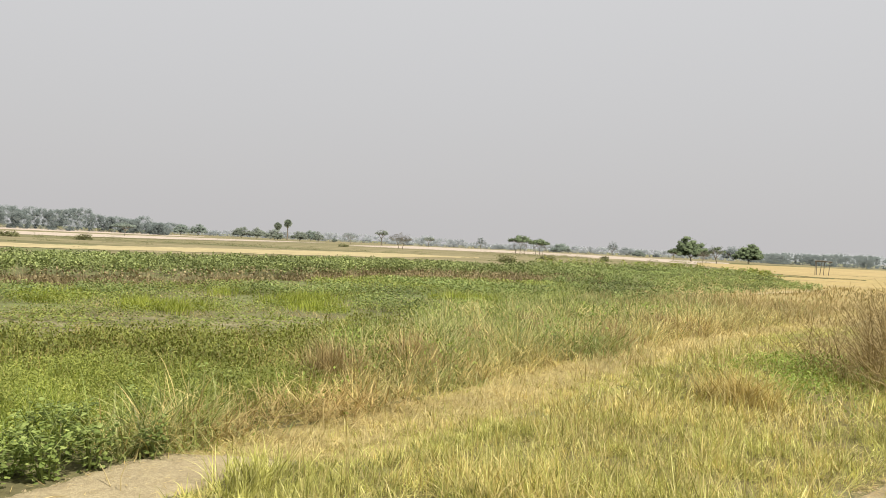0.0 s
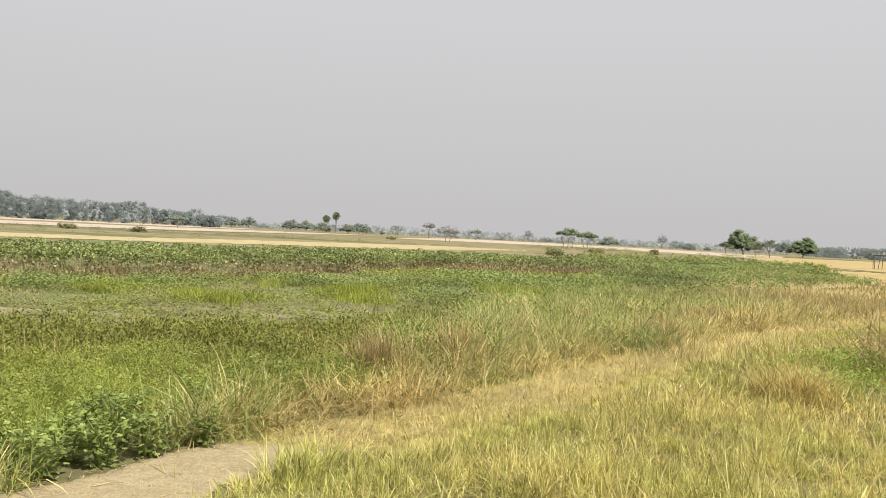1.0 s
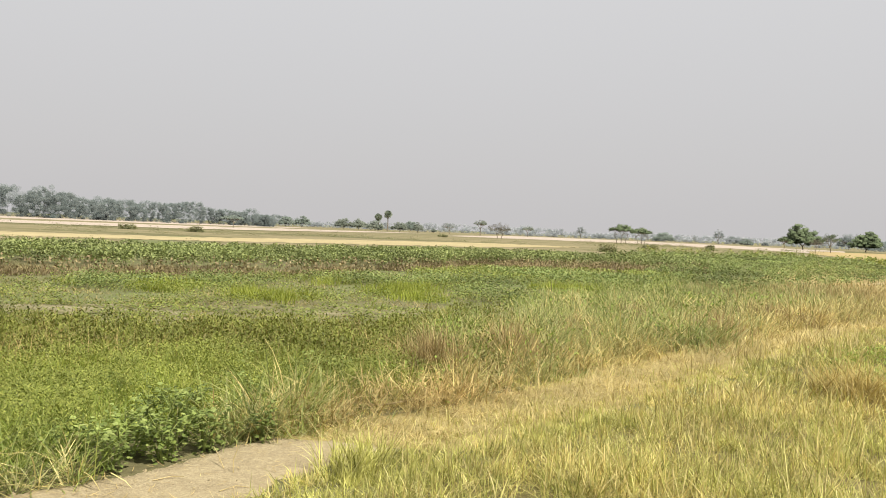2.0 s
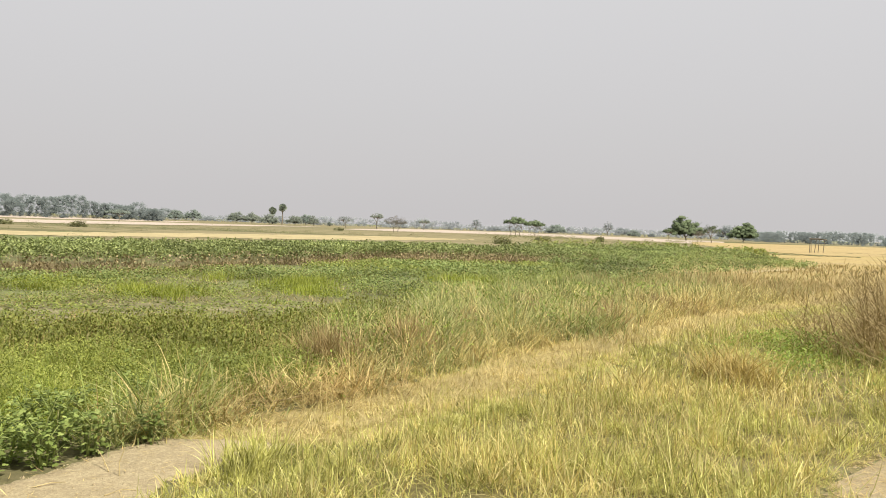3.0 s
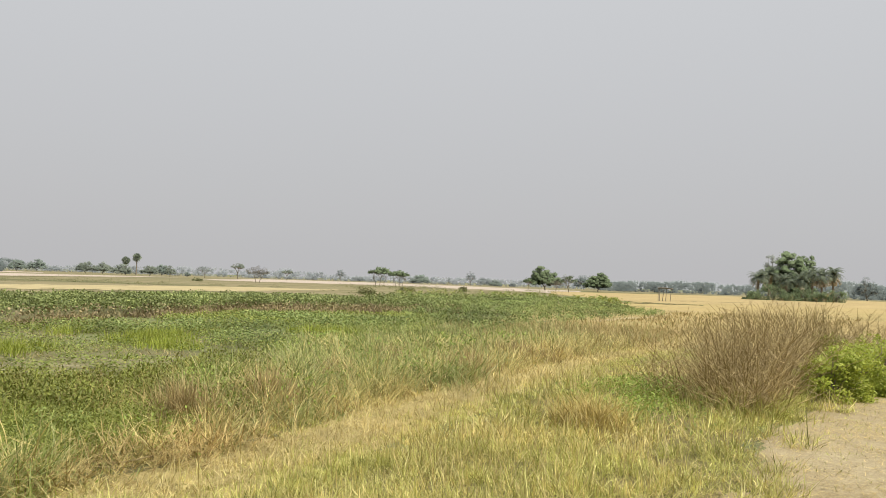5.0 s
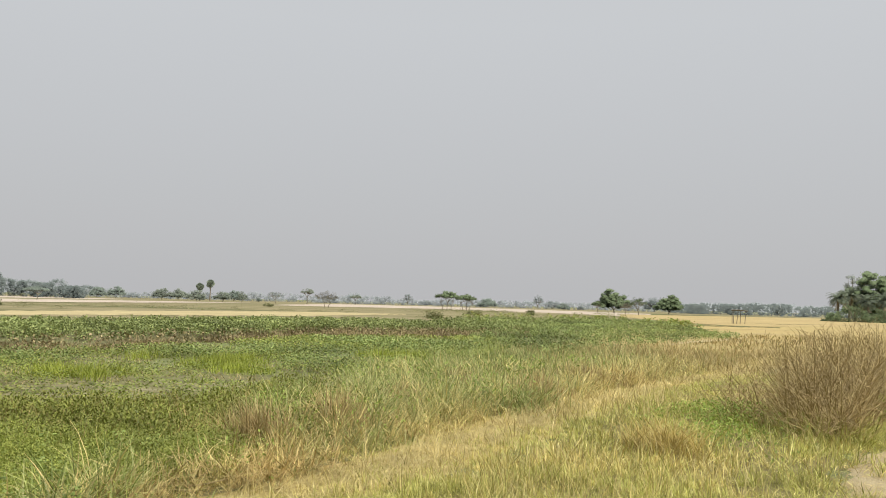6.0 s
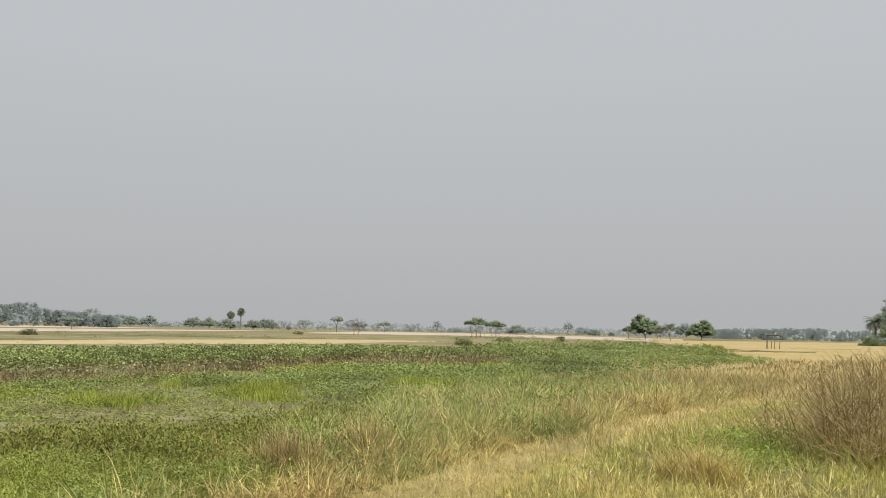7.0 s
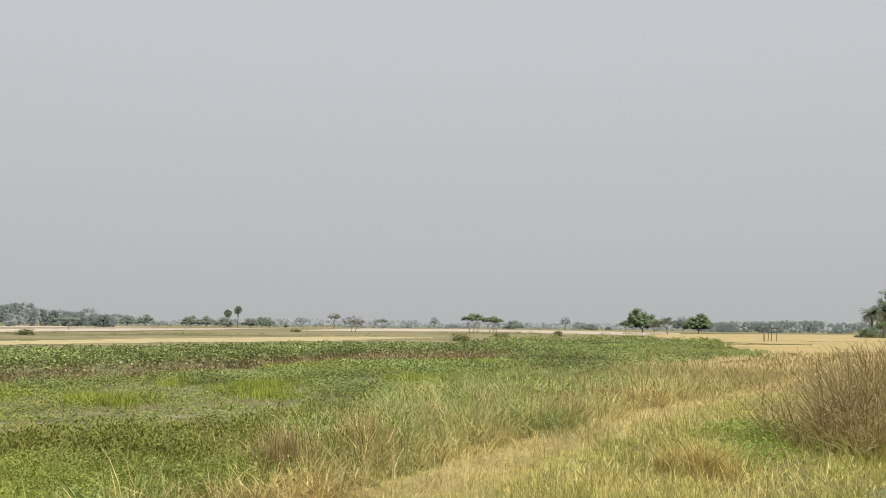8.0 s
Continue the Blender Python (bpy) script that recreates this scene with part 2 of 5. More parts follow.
M_PALM_DEAD = leafy("dead_palm_fronds", [(0.34, 0.28, 0.18), (0.46, 0.39, 0.27)], 0.2, 0.2)
M_BARK = earthy("grey_brown_bark", [(0.19, 0.16, 0.12), (0.27, 0.23, 0.18)], 2, 12, bump=0.04)
M_POLE = earthy("weathered_bamboo", [(0.13, 0.12, 0.10), (0.19, 0.17, 0.14)], 3, 20, bump=0.01)
M_LIME = earthy("whitewashed_wall", [(0.74, 0.73, 0.70), (0.80, 0.79, 0.77)], 0.5, 4, bump=0.01)
M_THATCH = earthy("grey_thatch", [(0.25, 0.22, 0.17), (0.32, 0.28, 0.22)], 1, 8, bump=0.05)


# ---- mesh tools ----
def rng_of(seed):
    return np.random.default_rng(seed)


def mesh_of(name, verts, quads=None, tris=None, material=None, smooth=False):
    me = bpy.data.meshes.new(name)
    verts = np.asarray(verts, np.float32)
    quads = np.zeros((0, 4), np.int32) if quads is None else np.asarray(quads, np.int32)
    tris = np.zeros((0, 3), np.int32) if tris is None else np.asarray(tris, np.int32)
    me.vertices.add(len(verts))
    me.vertices.foreach_set("co", verts.ravel())
    loops = np.concatenate([quads.ravel(), tris.ravel()])
    me.loops.add(len(loops))
    me.loops.foreach_set("vertex_index", loops)
    sizes = np.concatenate([np.full(len(quads), 4), np.full(len(tris), 3)]).astype(np.int32)
    me.polygons.add(len(sizes))
    me.polygons.foreach_set("loop_start", np.concatenate([[0], np.cumsum(sizes)[:-1]]).astype(np.int32))
    me.polygons.foreach_set("use_smooth", np.full(len(sizes), smooth))
    me.update(calc_edges=True)
    if material:
        me.materials.append(material)
    return me


def joined(*pieces):
    """Several (verts, quads, tris) as one."""
    vs, qs, ts, at = [], [], [], 0
    for v, q, t in pieces:
        vs.append(v)
        qs.append(np.asarray(q, np.int64).reshape(-1, 4) + at)
        ts.append(np.asarray(t, np.int64).reshape(-1, 3) + at)
        at += len(v)
    return np.concatenate(vs), np.concatenate(qs), np.concatenate(ts)


def stuff(name, geo, material, label, category):
    return tagged(new(name, mesh_of(name, *geo, material)), label, category, kind="stuff")


def part(name, geo, material, parent, label="", smooth=False):
    ob = new(name, mesh_of(name, *geo, material, smooth))
    ob.parent = parent
    return tagged(ob, label)


def lattice(x, y, size, seed):
    """Smooth noise from 0 to 1 over the plan."""
    x, y = np.asarray(x, float) / size, np.asarray(y, float) / size
    ix, iy = np.floor(x).astype(np.int64), np.floor(y).astype(np.int64)
    fx, fy = x - ix, y - iy
    fx, fy = fx * fx * (3 - 2 * fx), fy * fy * (3 - 2 * fy)

    def at(a, b):
        h = (a * 374761393 + b * 668265263 + seed * 974634777) & 0xFFFFFFFF
        h = ((h ^ (h >> 13)) * 1274126177) & 0xFFFFFFFF
        return ((h ^ (h >> 16)) & 0xFFFF) / 65535.0

    low = at(ix, iy) * (1 - fx) + at(ix + 1, iy) * fx
    high = at(ix, iy + 1) * (1 - fx) + at(ix + 1, iy + 1) * fx
    return low * (1 - fy) + high * fy


def clumps(x, y, size, seed):
    return 0.6 * lattice(x, y, size, seed) + 0.4 * lattice(x, y, size * 0.4, seed + 7)


def polar(azimuth, r):
    return r * math.sin(radians(azimuth)), r * math.cos(radians(azimuth))


PATH = np.array([(-6.0, -1.5), (-3.4, 2.2), (-2.35, 4.4), (-1.75, 5.7), (-0.9, 7.1), (0.3, 8.9), (1.95, 11.7), (3.8, 14.4), (6.4, 18.1), (9.4, 21.4), (13.5, 27.0), (22.0, 41.0), (60.0, 95.0)])
ROAD = np.array([(-8.7, -10.7), (1.5, 1.3), (4.4, 4.6), (8.5, 9.4), (12.3, 14.3), (24.0, 31.0), (75.0, 95.0)])


def off_line(x, y, line):
    """Signed distance from a line in plan, positive on its right."""
    x, y = np.asarray(x, float), np.asarray(y, float)
    best, side = np.full(x.shape, 1e9), np.ones(x.shape)
    for (ax, ay), (bx, by) in zip(line[:-1], line[1:]):
        dx, dy = bx - ax, by - ay
        s = np.clip(((x - ax) * dx + (y - ay) * dy) / (dx * dx + dy * dy), 0, 1)
        px, py = x - ax - s * dx, y - ay - s * dy
        d = np.hypot(px, py)
        nearer = d < best
        best = np.where(nearer, d, best)
        side = np.where(nearer, np.sign(px * dy - py * dx + 1e-12), side)
    return best * side


def terrain(x, y):
    x, y = np.asarray(x, float), np.asarray(y, float)
    r = np.hypot(x, y)
    fade = np.clip((70 - r) / 40, 0, 1)
    bumps = 0.07 * (lattice(x, y, 2.6, 3) - 0.5) + 0.12 * (lattice(x, y, 9.0, 5) - 0.5)
    bank = -0.12 * np.clip(-(off_line(x, y, PATH) + 1.2) / 3, 0, 1) * np.clip((40 - r) / 20, 0, 1)
    at_eye = np.clip(r / 4, 0, 1)
    return (bumps + bank) * fade * at_eye


def sector(n, r0, r1, a0, a1, rng):
    r = np.sqrt(rng.uniform(r0 * r0, r1 * r1, n))
    a = np.radians(rng.uniform(a0, a1, n))
    return r * np.sin(a), r * np.cos(a)


def spots(density, r0, r1, a0, a1, keep, seed, per=1, spread=0.05):
    """Roots over a sector of the land: so many to the square metre, thinned by keep(x, y, r, azimuth); per: blades to a tuft,
    which then lean outwards from its heart (a fourth column, their bearing)."""
    rng = rng_of(seed)
    n = int(density / per * 0.5 * (r1 * r1 - r0 * r0) * radians(a1 - a0))
    x, y = sector(n, r0, r1, a0, a1, rng)
    p = keep(x, y, np.hypot(x, y), np.degrees(np.arctan2(x, y)))
    ok = rng.random(n) < p
    x, y = x[ok], y[ok]
    if per == 1:
        return np.stack([x, y, terrain(x, y) - 0.01], 1), rng
    m = len(x) * per
    size = np.repeat(spread * rng.uniform(0.5, 1.6, len(x)), per)
    dx, dy = rng.normal(size=m) * size, rng.normal(size=m) * size
    x, y = np.repeat(x, per) + dx, np.repeat(y, per) + dy
    return np.stack([x, y, terrain(x, y) - 0.01, np.arctan2(dy, dx) + rng.normal(size=m) * 1.2], 1), rng


def blades(root, height, width, lean, bend, rng, segs=3):
    """Grass blades: curved, tapered strips, each one island."""
    n = len(root)
    way = root[:, 3] if root.shape[1] > 3 else rng.uniform(0, 2 * np.pi, n)
    root = root[:, :3]
    turn = way + rng.uniform(0.6, 2.5, n)
    dx, dy = np.cos(way), np.sin(way)
    wx, wy = np.cos(turn), np.sin(turn)
    rows = []
    out, up = np.zeros(n), np.zeros(n)
    for i in range(segs + 1):
        s = i / segs
        if i:
            theta = lean + 1.7 * bend * (s - 0.5 / segs)
            out = out + np.sin(theta) * height / segs
            up = up + np.cos(theta) * height / segs
        c = root + np.stack([dx * out, dy * out, np.maximum(up, 0.01)], 1)
        if i < segs:
            half = 0.5 * width * (1 - 0.65 * s * s)
            off = np.stack([wx * half, wy * half, np.zeros(n)], 1)
            rows += [c - off, c + off]
        else:
            rows.append(c)
    k = len(rows)
    v = np.stack(rows, 1).reshape(-1, 3)
    base = np.arange(n)[:, None] * k
    q = np.concatenate([base + np.array([[2 * i, 2 * i + 1, 2 * i + 3, 2 * i + 2]]) for i in range(segs - 1)]) if segs > 1 else None
    t = base + np.array([[k - 3, k - 2, k - 1]])
    return v, q if q is not None else np.zeros((0, 4), np.int64), t


def leaves(at, length, width, rng, tilt=(0.1, 1.0), fold=0.25):
    """Leaves: folded diamonds of two faces, each one island."""
    n = len(at)
    length, width = np.broadcast_to(length, n), np.broadcast_to(width, n)
    a = rng.uniform(0, 2 * np.pi, n)
    e = rng.uniform(*tilt, n) * rng.choice([1, 1, -1], n)
    f = np.stack([np.cos(a) * np.cos(e), np.sin(a) * np.cos(e), np.sin(e)], 1)
    s = np.stack([-np.sin(a), np.cos(a), np.zeros(n)], 1)
    roll = rng.uniform(-0.7, 0.7, n)[:, None]
    u = np.cross(s, f)
    s, u = s * np.cos(roll) + u * np.sin(roll), u * np.cos(roll) - s * np.sin(roll)
    mid = at + f * (0.45 * length)[:, None] - u * (fold * width)[:, None] * 0.5
    side = s * (0.5 * width)[:, None]
    lift = u * (fold * width)[:, None] * 0.5
    v = np.stack([at, mid + side + lift, at + f * length[:, None], mid - side + lift], 1).reshape(-1, 3)
    b = np.arange(n)[:, None] * 4
    return v, np.zeros((0, 4), np.int64), np.concatenate([b + np.array([[0, 1, 2]]), b + np.array([[0, 2, 3]])])


def tube(points, radii, sides=6):
    """A tapered limb through points, with a closed end."""
    points = [Vector(p) for p in points]
    v, q, t = [], [], []
    for i, p in enumerate(points):
        d = (points[min(i + 1, len(points) - 1)] - points[max(i - 1, 0)]).normalized()
        a = d.orthogonal().normalized()
        b = d.cross(a)
        for k in range(sides):
            w = 2 * math.pi * k / sides
            v.append(p + (a * math.cos(w) + b * math.sin(w)) * radii[i])
    for i in range(len(points) - 1):
        for k in range(sides):
            j = (k + 1) % sides
            q.append((i * sides + k, i * sides + j, (i + 1) * sides + j, (i + 1) * sides + k))
    top = (len(points) - 1) * sides
    for k in range(1, sides - 1):
        t.append((top, top + k, top + k + 1))
    return np.array([tuple(p) for p in v]), np.array(q), np.array(t, np.int64).reshape(-1, 3)


def ball(fine):
    bm = bmesh.new()
    bmesh.ops.create_icosphere(bm, subdivisions=fine, radius=1.0)
    v = np.array([tuple(q.co) for q in bm.verts])
    t = np.array([[q.index for q in f.verts] for f in bm.faces])
    bm.free()
    return v, t


BALL_V, BALL_T = ball(2)
CLUMP_V, CLUMP_T = ball(1)
NO_QUADS = np.zeros((0, 4), np.int64)


def leaf_clumps(centres, radii, squash, rough, r):
    """Rounded, ragged clumps of far foliage, each one island."""
    return [(c + CLUMP_V * r.uniform(1 - rough, 1 + rough, (len(CLUMP_V), 1)) * q * (1, 1, squash), NO_QUADS, CLUMP_T) for c, q in zip(centres, radii)]


# ---- the land ----
def land():
    radii = [0.0]
    while radii[-1] < 4600:
        radii.append(radii[-1] + max(0.22, radii[-1] * 0.055))
    radii = np.array(radii[1:])
    n = 200
    a = np.linspace(0, 2 * np.pi, n, endpoint=False)
    x, y = np.outer(radii, np.sin(a)), np.outer(radii, np.cos(a))
    v = np.stack([x, y, terrain(x, y)], 2).reshape(-1, 3)
    v = np.concatenate([v, [[0, 0, 0]]])
    i, k = np.meshgrid(np.arange(len(radii) - 1), np.arange(n), indexing="ij")
    j = (k + 1) % n
    q = np.stack([i * n + k, (i + 1) * n + k, (i + 1) * n + j, i * n + j], 2).reshape(-1, 4)[:, ::-1]
    k = np.arange(n)
    t = np.stack([np.full(n, len(v) - 1), (k + 1) % n, k], 1)
    return v, q, t


tagged(new("ground", mesh_of("ground", *land(), M_GROUND, True)), "flat earthy farmland with green and dry growth", "ground", kind="structure")


def sheet(name, inside, box, cell, lift, material, label, category):
    """A skin of other soil on the land where inside(x, y) holds."""
    x0, y0, x1, y1 = box
    gx, gy = np.arange(x0, x1 + cell, cell), np.arange(y0, y1 + cell, cell)
    x, y = np.meshgrid(gx, gy, indexing="ij")
    v = np.stack([x, y, terrain(x, y) + lift], 2).reshape(-1, 3)
    i, k = np.meshgrid(np.arange(len(gx) - 1), np.arange(len(gy) - 1), indexing="ij")
    ok = inside(x[:-1, :-1] + cell / 2, y[:-1, :-1] + cell / 2)
    i, k = i[ok], k[ok]
    w = len(gy)
    q = np.stack([i * w + k, (i + 1) * w + k, (i + 1) * w + k + 1, i * w + k + 1], 1)
    v[np.bincount(q.ravel(), minlength=len(v)) < 4, 2] -= lift + 0.03
    used = np.unique(q)
    back = np.zeros(len(v), np.int64)
    back[used] = np.arange(len(used))
    return tagged(new(name, mesh_of(name, v[used], back[q], None, material, True)), label, category, kind="structure")


def on_road(x, y, grow=0.0):
    wob = 0.35 * (lattice(x, y, 1.3, 21) - 0.5) + 0.15 * (lattice(x, y, 0.35, 22) - 0.5)
    return np.abs(off_line(x, y, ROAD)) < 2.0 + wob + grow


def on_bare(x, y, grow=0.0):
    wob = 0.5 * (lattice(x, y, 0.9, 31) - 0.5) + 0.16 * (lattice(x, y, 0.25, 32) - 0.5)
    return (np.abs(off_line(x, y, PATH) + 0.20) < 0.48 + 0.1 * np.clip(5.8 - y, 0, 1) + 0.5 * wob + grow) & (y < 6.42 + 0.6 * wob) & (y > -2)


def on_path(x, y, grow=0.0):
    wob = 0.5 * (lattice(x, y, 1.4, 33) - 0.5)
    return (np.abs(off_line(x, y, PATH)) < np.where(y > 7.5, 0.22, 0.25) + 0.7 * wob + grow) & (y >= 6.35) & (y < 42)


def in_pond(x, y):
    r, a = np.hypot(x, y), np.degrees(np.arctan2(x, y))
    wob = 1.6 * (lattice(x, y, 2.4, 41) - 0.5) + 0.7 * (lattice(x, y, 0.7, 42) - 0.5)
    near = 13.0 + np.clip((a + 12) * 0.35, 0, 5)
    far = 18.4 + np.clip((a + 12) * 0.18, 0, 5)
    return (r > near + wob) & (r < far + wob) & (a > -60) & (a < -1 + 2 * wob)


sheet("road", on_road, (-8, -8, 26, 34), 0.12, 0.014, M_DIRT, "pale trodden dirt farm road with scattered straw", "road")
sheet("footpath_bare", on_bare, (-7, -2, 0, 7), 0.06, 0.016, M_DIRT, "bare dusty earth of a worn field path", "path")
sheet("footpath_straw", lambda x, y: on_path(x, y, 0.5), (-3, 5, 24, 42), 0.12, 0.012, M_LITTER, "field path covered with flattened pale straw", "path")
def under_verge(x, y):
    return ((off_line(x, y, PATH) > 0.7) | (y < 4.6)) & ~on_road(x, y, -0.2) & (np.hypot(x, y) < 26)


sheet("verge_thatch", under_verge, (-9, -9, 20, 24), 0.25, 0.008, M_THATCHED, "earth under a mat of old straw, darkened for shade between blades", "ground")
sheet("pond_bed", in_pond, (-22, 6, 2, 24), 0.15, 0.012, M_MUD, "cracked grey-green mud of a dried pond", "ground")


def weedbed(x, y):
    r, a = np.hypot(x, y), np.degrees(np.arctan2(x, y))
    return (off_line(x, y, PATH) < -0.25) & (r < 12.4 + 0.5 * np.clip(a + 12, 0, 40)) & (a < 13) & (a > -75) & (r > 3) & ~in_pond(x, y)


sheet("weed_bed", weedbed, (-15, 1, 9, 28), 0.25, 0.006, M_WEEDBED, "earth under dense weeds, darkened for the shade among them", "ground")


def field(name, a_list, near, far, material, label, lift, category="field", wob=0.025):
    """A strip of farmland between two lines, given as distances along azimuths."""
    a = np.linspace(a_list[0], a_list[-1], 220)
    nr = np.exp(np.interp(a, a_list, np.log(near)))
    fr = np.exp(np.interp(a, a_list, np.log(far)))
    rng = rng_of(len(name))
    salt = len(label)
    nr = nr * (1 + wob * (lattice(a * 1.3, a * 0, 1.0, 51 + salt) - 0.5) + wob * (lattice(a * 6, a * 0, 1.0, 53 + salt) - 0.5) + wob * 0.3 * rng.uniform(-1, 1, len(a)))
    fr = fr * (1 + wob * (lattice(a * 1.3, a * 0, 1.0, 52 + salt) - 0.5) + wob * (lattice(a * 6, a * 0, 1.0, 54 + salt) - 0.5) + wob * 0.3 * rng.uniform(-1, 1, len(a)))
    fr = np.maximum(fr, nr * 1.004)
    s, c = np.sin(np.radians(a)), np.cos(np.radians(a))
    rows = []
    for k in range(7):
        r = nr + (fr - nr) * k / 6
        x, y = r * s, r * c
        rows.append(np.stack([x, y, terrain(x, y) + lift], 1))
    v = np.concatenate(rows)
    m = len(a)
    i, k = np.meshgrid(np.arange(6), np.arange(m - 1), indexing="ij")
    q = np.stack([i * m + k, i * m + k + 1, (i + 1) * m + k + 1, (i + 1) * m + k], 2).reshape(-1, 4)
    return tagged(new(name, mesh_of(name, v, q, None, material, True)), label, category, kind="structure")


field("fallow_field", [-60, -24, -10, 0, 12, 18], [38, 40, 50, 60, 70, 75], [300, 420, 420, 420, 420, 330], M_FALLOW, "green and brown fallow farmland", 0.010)
field("stubble_strip", [-60, -24, -10.8, -4.8, 2.5], [61, 68, 80, 87, 117], [73, 82, 105, 120, 124], M_STRIP, "narrow strip of ripe yellow crop", 0.030)
field("bund", [-60, -33, -24, -19, -14], [128, 140, 146, 165, 200], [136, 149, 152, 172, 206], M_BUND, "low weedy earth bund between fields", 0.035)
field("far_stubble", [-60, -33, -24, -19, -14, -8], [140, 150, 155, 180, 220, 330], [190, 205, 225, 262, 290, 340], M_STUBBLE, "pale cut stubble field", 0.028)
field("far_stubble", [-60, -33, -24, -19, -16], [240, 260, 275, 315, 345], [380, 400, 410, 400, 380], M_STUBBLE, "pale cut stubble field", 0.028)
field("pink_stubble", [-6.5, -2, 4, 12, 17, 19], [232, 236, 252, 222, 190, 178], [245, 420, 440, 370, 330, 300], M_STUBBLE, "pale pinkish cut stubble field", 0.032)
field("rough_grassland", [13, 15.5, 19, 24, 30, 40, 75], [28, 28, 30, 30, 24, 18, 18], [34, 60, 100, 104, 130, 140, 140], M_OCHRE, "rough ochre grassland", 0.018)
field("wheat_field", [17, 21.4, 24.5, 30, 40, 75], [162, 112, 102, 118, 125, 130], [240, 262, 290, 315, 320, 320], M_WHEAT, "wide ripe golden wheat field", 0.034)

field("far_fallow", [-75, -20, 0, 20, 75], [300, 330, 430, 300, 300], [900, 900, 900, 900, 900], M_FALLOW, "green and brown farmland before far trees", 0.022)
field("crop_edge_path", [16.5, 18.0, 19.6, 21.5, 23.5, 25.0], [34.8, 37.2, 40.2, 44.0, 49.5, 57.0], [35.4, 38.0, 41.5, 46.0, 52.5, 60.5], M_STRIP, "pale bare path along a green crop", 0.045)
field("wheat_margin", [17, 21.4, 24.5, 30, 40], [255, 268, 297, 322, 330], [262, 278, 309, 336, 345], M_BUND, "weedy margin beyond ripe wheat", 0.04)
field("ochre_row", [22.5, 25, 30, 36], [78, 84, 88, 92], [81, 87, 90.5, 94], M_WHEAT, "pale cut row in rough grassland", 0.03)
field("ochre_row", [23.5, 26, 31, 36], [64, 68, 70, 72], [66, 70.5, 72, 74], M_WHEAT, "pale cut row in rough grassland", 0.03)
field("bund", [25.5, 29, 33], [124, 133, 150], [126.5, 135, 152], M_BUND, "low weedy earth bund between fields", 0.05)
field("bund", [20.8, 24, 27], [96, 96.5, 98], [100, 101, 101], M_BUND, "low weedy earth bund between fields", 0.05)

# ---- growth near the camera ----
WEST, EAST = -38.0, 41.0


BROADLEAF = (
    (-2.60, 5.62, 0.40, 0.42, 84), (-2.42, 5.92, 0.38, 0.36, 84), (-2.88, 5.66, 0.42, 0.45, 84), (-2.76, 6.10, 0.45, 0.45, 84), (-2.13, 6.30, 0.36, 0.09, 46),
    (-3.05, 6.25, 0.42, 0.5, 70), (-2.84, 5.30, 0.36, 0.40, 70), (-3.15, 5.45, 0.38, 0.5, 60), (-2.95, 6.75, 0.40, 0.6, 60), (-2.60, 7.35, 0.42, 0.6, 45), (-2.30, 8.2, 0.45, 0.6, 45), (-2.9, 8.0, 0.45, 0.8, 50), (-2.1, 9.1, 0.48, 0.7, 45), (-3.5, 7.2, 0.45, 0.8, 50),
)


def clear_of_plants(x, y):
    """Little else grows where the broad-leaved plants stand."""
    free = np.ones(np.shape(x))
    for px, py, tall, wide, count in BROADLEAF[:7]:
        free = np.minimum(free, 1 - 0.95 * np.exp(-(((x - px) ** 2 + (y - py) ** 2) / (0.55 * wide + 0.10) ** 2) ** 2))
    return free


def patch_of(x, y, places, rough=1.2):
    """1 in the heart of uneven patches (x, y, half width, half depth), 0 outside."""
    total = np.zeros(np.shape(x))
    for cx, cy, wide, deep in places:
        d = ((x - cx) / wide) ** 2 + ((y - cy) / deep) ** 2 + rough * (lattice(x, y, 0.9, 107) - 0.5)
        total = np.maximum(total, np.clip(1.6 - 1.6 * d, 0, 1))
    return total


# patches of richer and poorer growth: x, y, half width, half depth
VERGE_GREEN = ((-0.9, 5.7, 0.42, 0.45), (-0.2, 5.4, 0.6, 0.4), (1.7, 8.3, 0.45, 0.42), (2.45, 8.0, 0.3, 0.3), (0.25, 7.5, 0.35, 0.3), (3.9, 7.9, 0.4, 0.5))
VERGE_BALD = ((0.1, 6.35, 0.09, 0.07), (3.0, 6.25, 0.22, 0.12), (2.15, 6.9, 0.10, 0.07), (1.15, 6.1, 0.08, 0.06), (3.4, 8.6, 0.2, 0.12), (0.7, 7.25, 0.08, 0.06))
PATH_TUFT = ((-1.28, 5.78, 0.24, 0.5), (-1.42, 6.3, 0.16, 0.22))
BANK_BROWN = ((-1.45, 7.6, 0.45, 0.5), (-1.25, 8.5, 0.5, 0.6), (2.1, 12.2, 0.8, 0.8), (0.4, 10.8, 0.6, 0.6), (4.6, 15.0, 1.2, 1.2), (6.3, 17.8, 2.0, 1.6), (1.3, 11.2, 0.5, 0.5))
BANK_GREEN = ((1.7, 13.4, 1.0, 1.1), (0.3, 14.5, 1.4, 2.0), (3.0, 16.5, 1.2, 1.2), (-1.0, 12.5, 1.4, 1.8))


def verge(x, y, r, a):
    s = off_line(x, y, PATH)
    free = (~on_road(x, y, 0.0) | (~on_road(x, y, -0.55) & (clumps(x, y, 0.45, 65) > 0.56))) & ~on_bare(x, y, 0.04)
    return np.where(free & (s > -0.35), np.clip(0.5 + 1.8 * s, 0.12, 1), 0.0) * (1 - 0.95 * patch_of(x, y, VERGE_BALD, 0.3))


def thin_far(r, r0):
    return np.clip((r0 / r) ** 1.2, 0.0, 1)


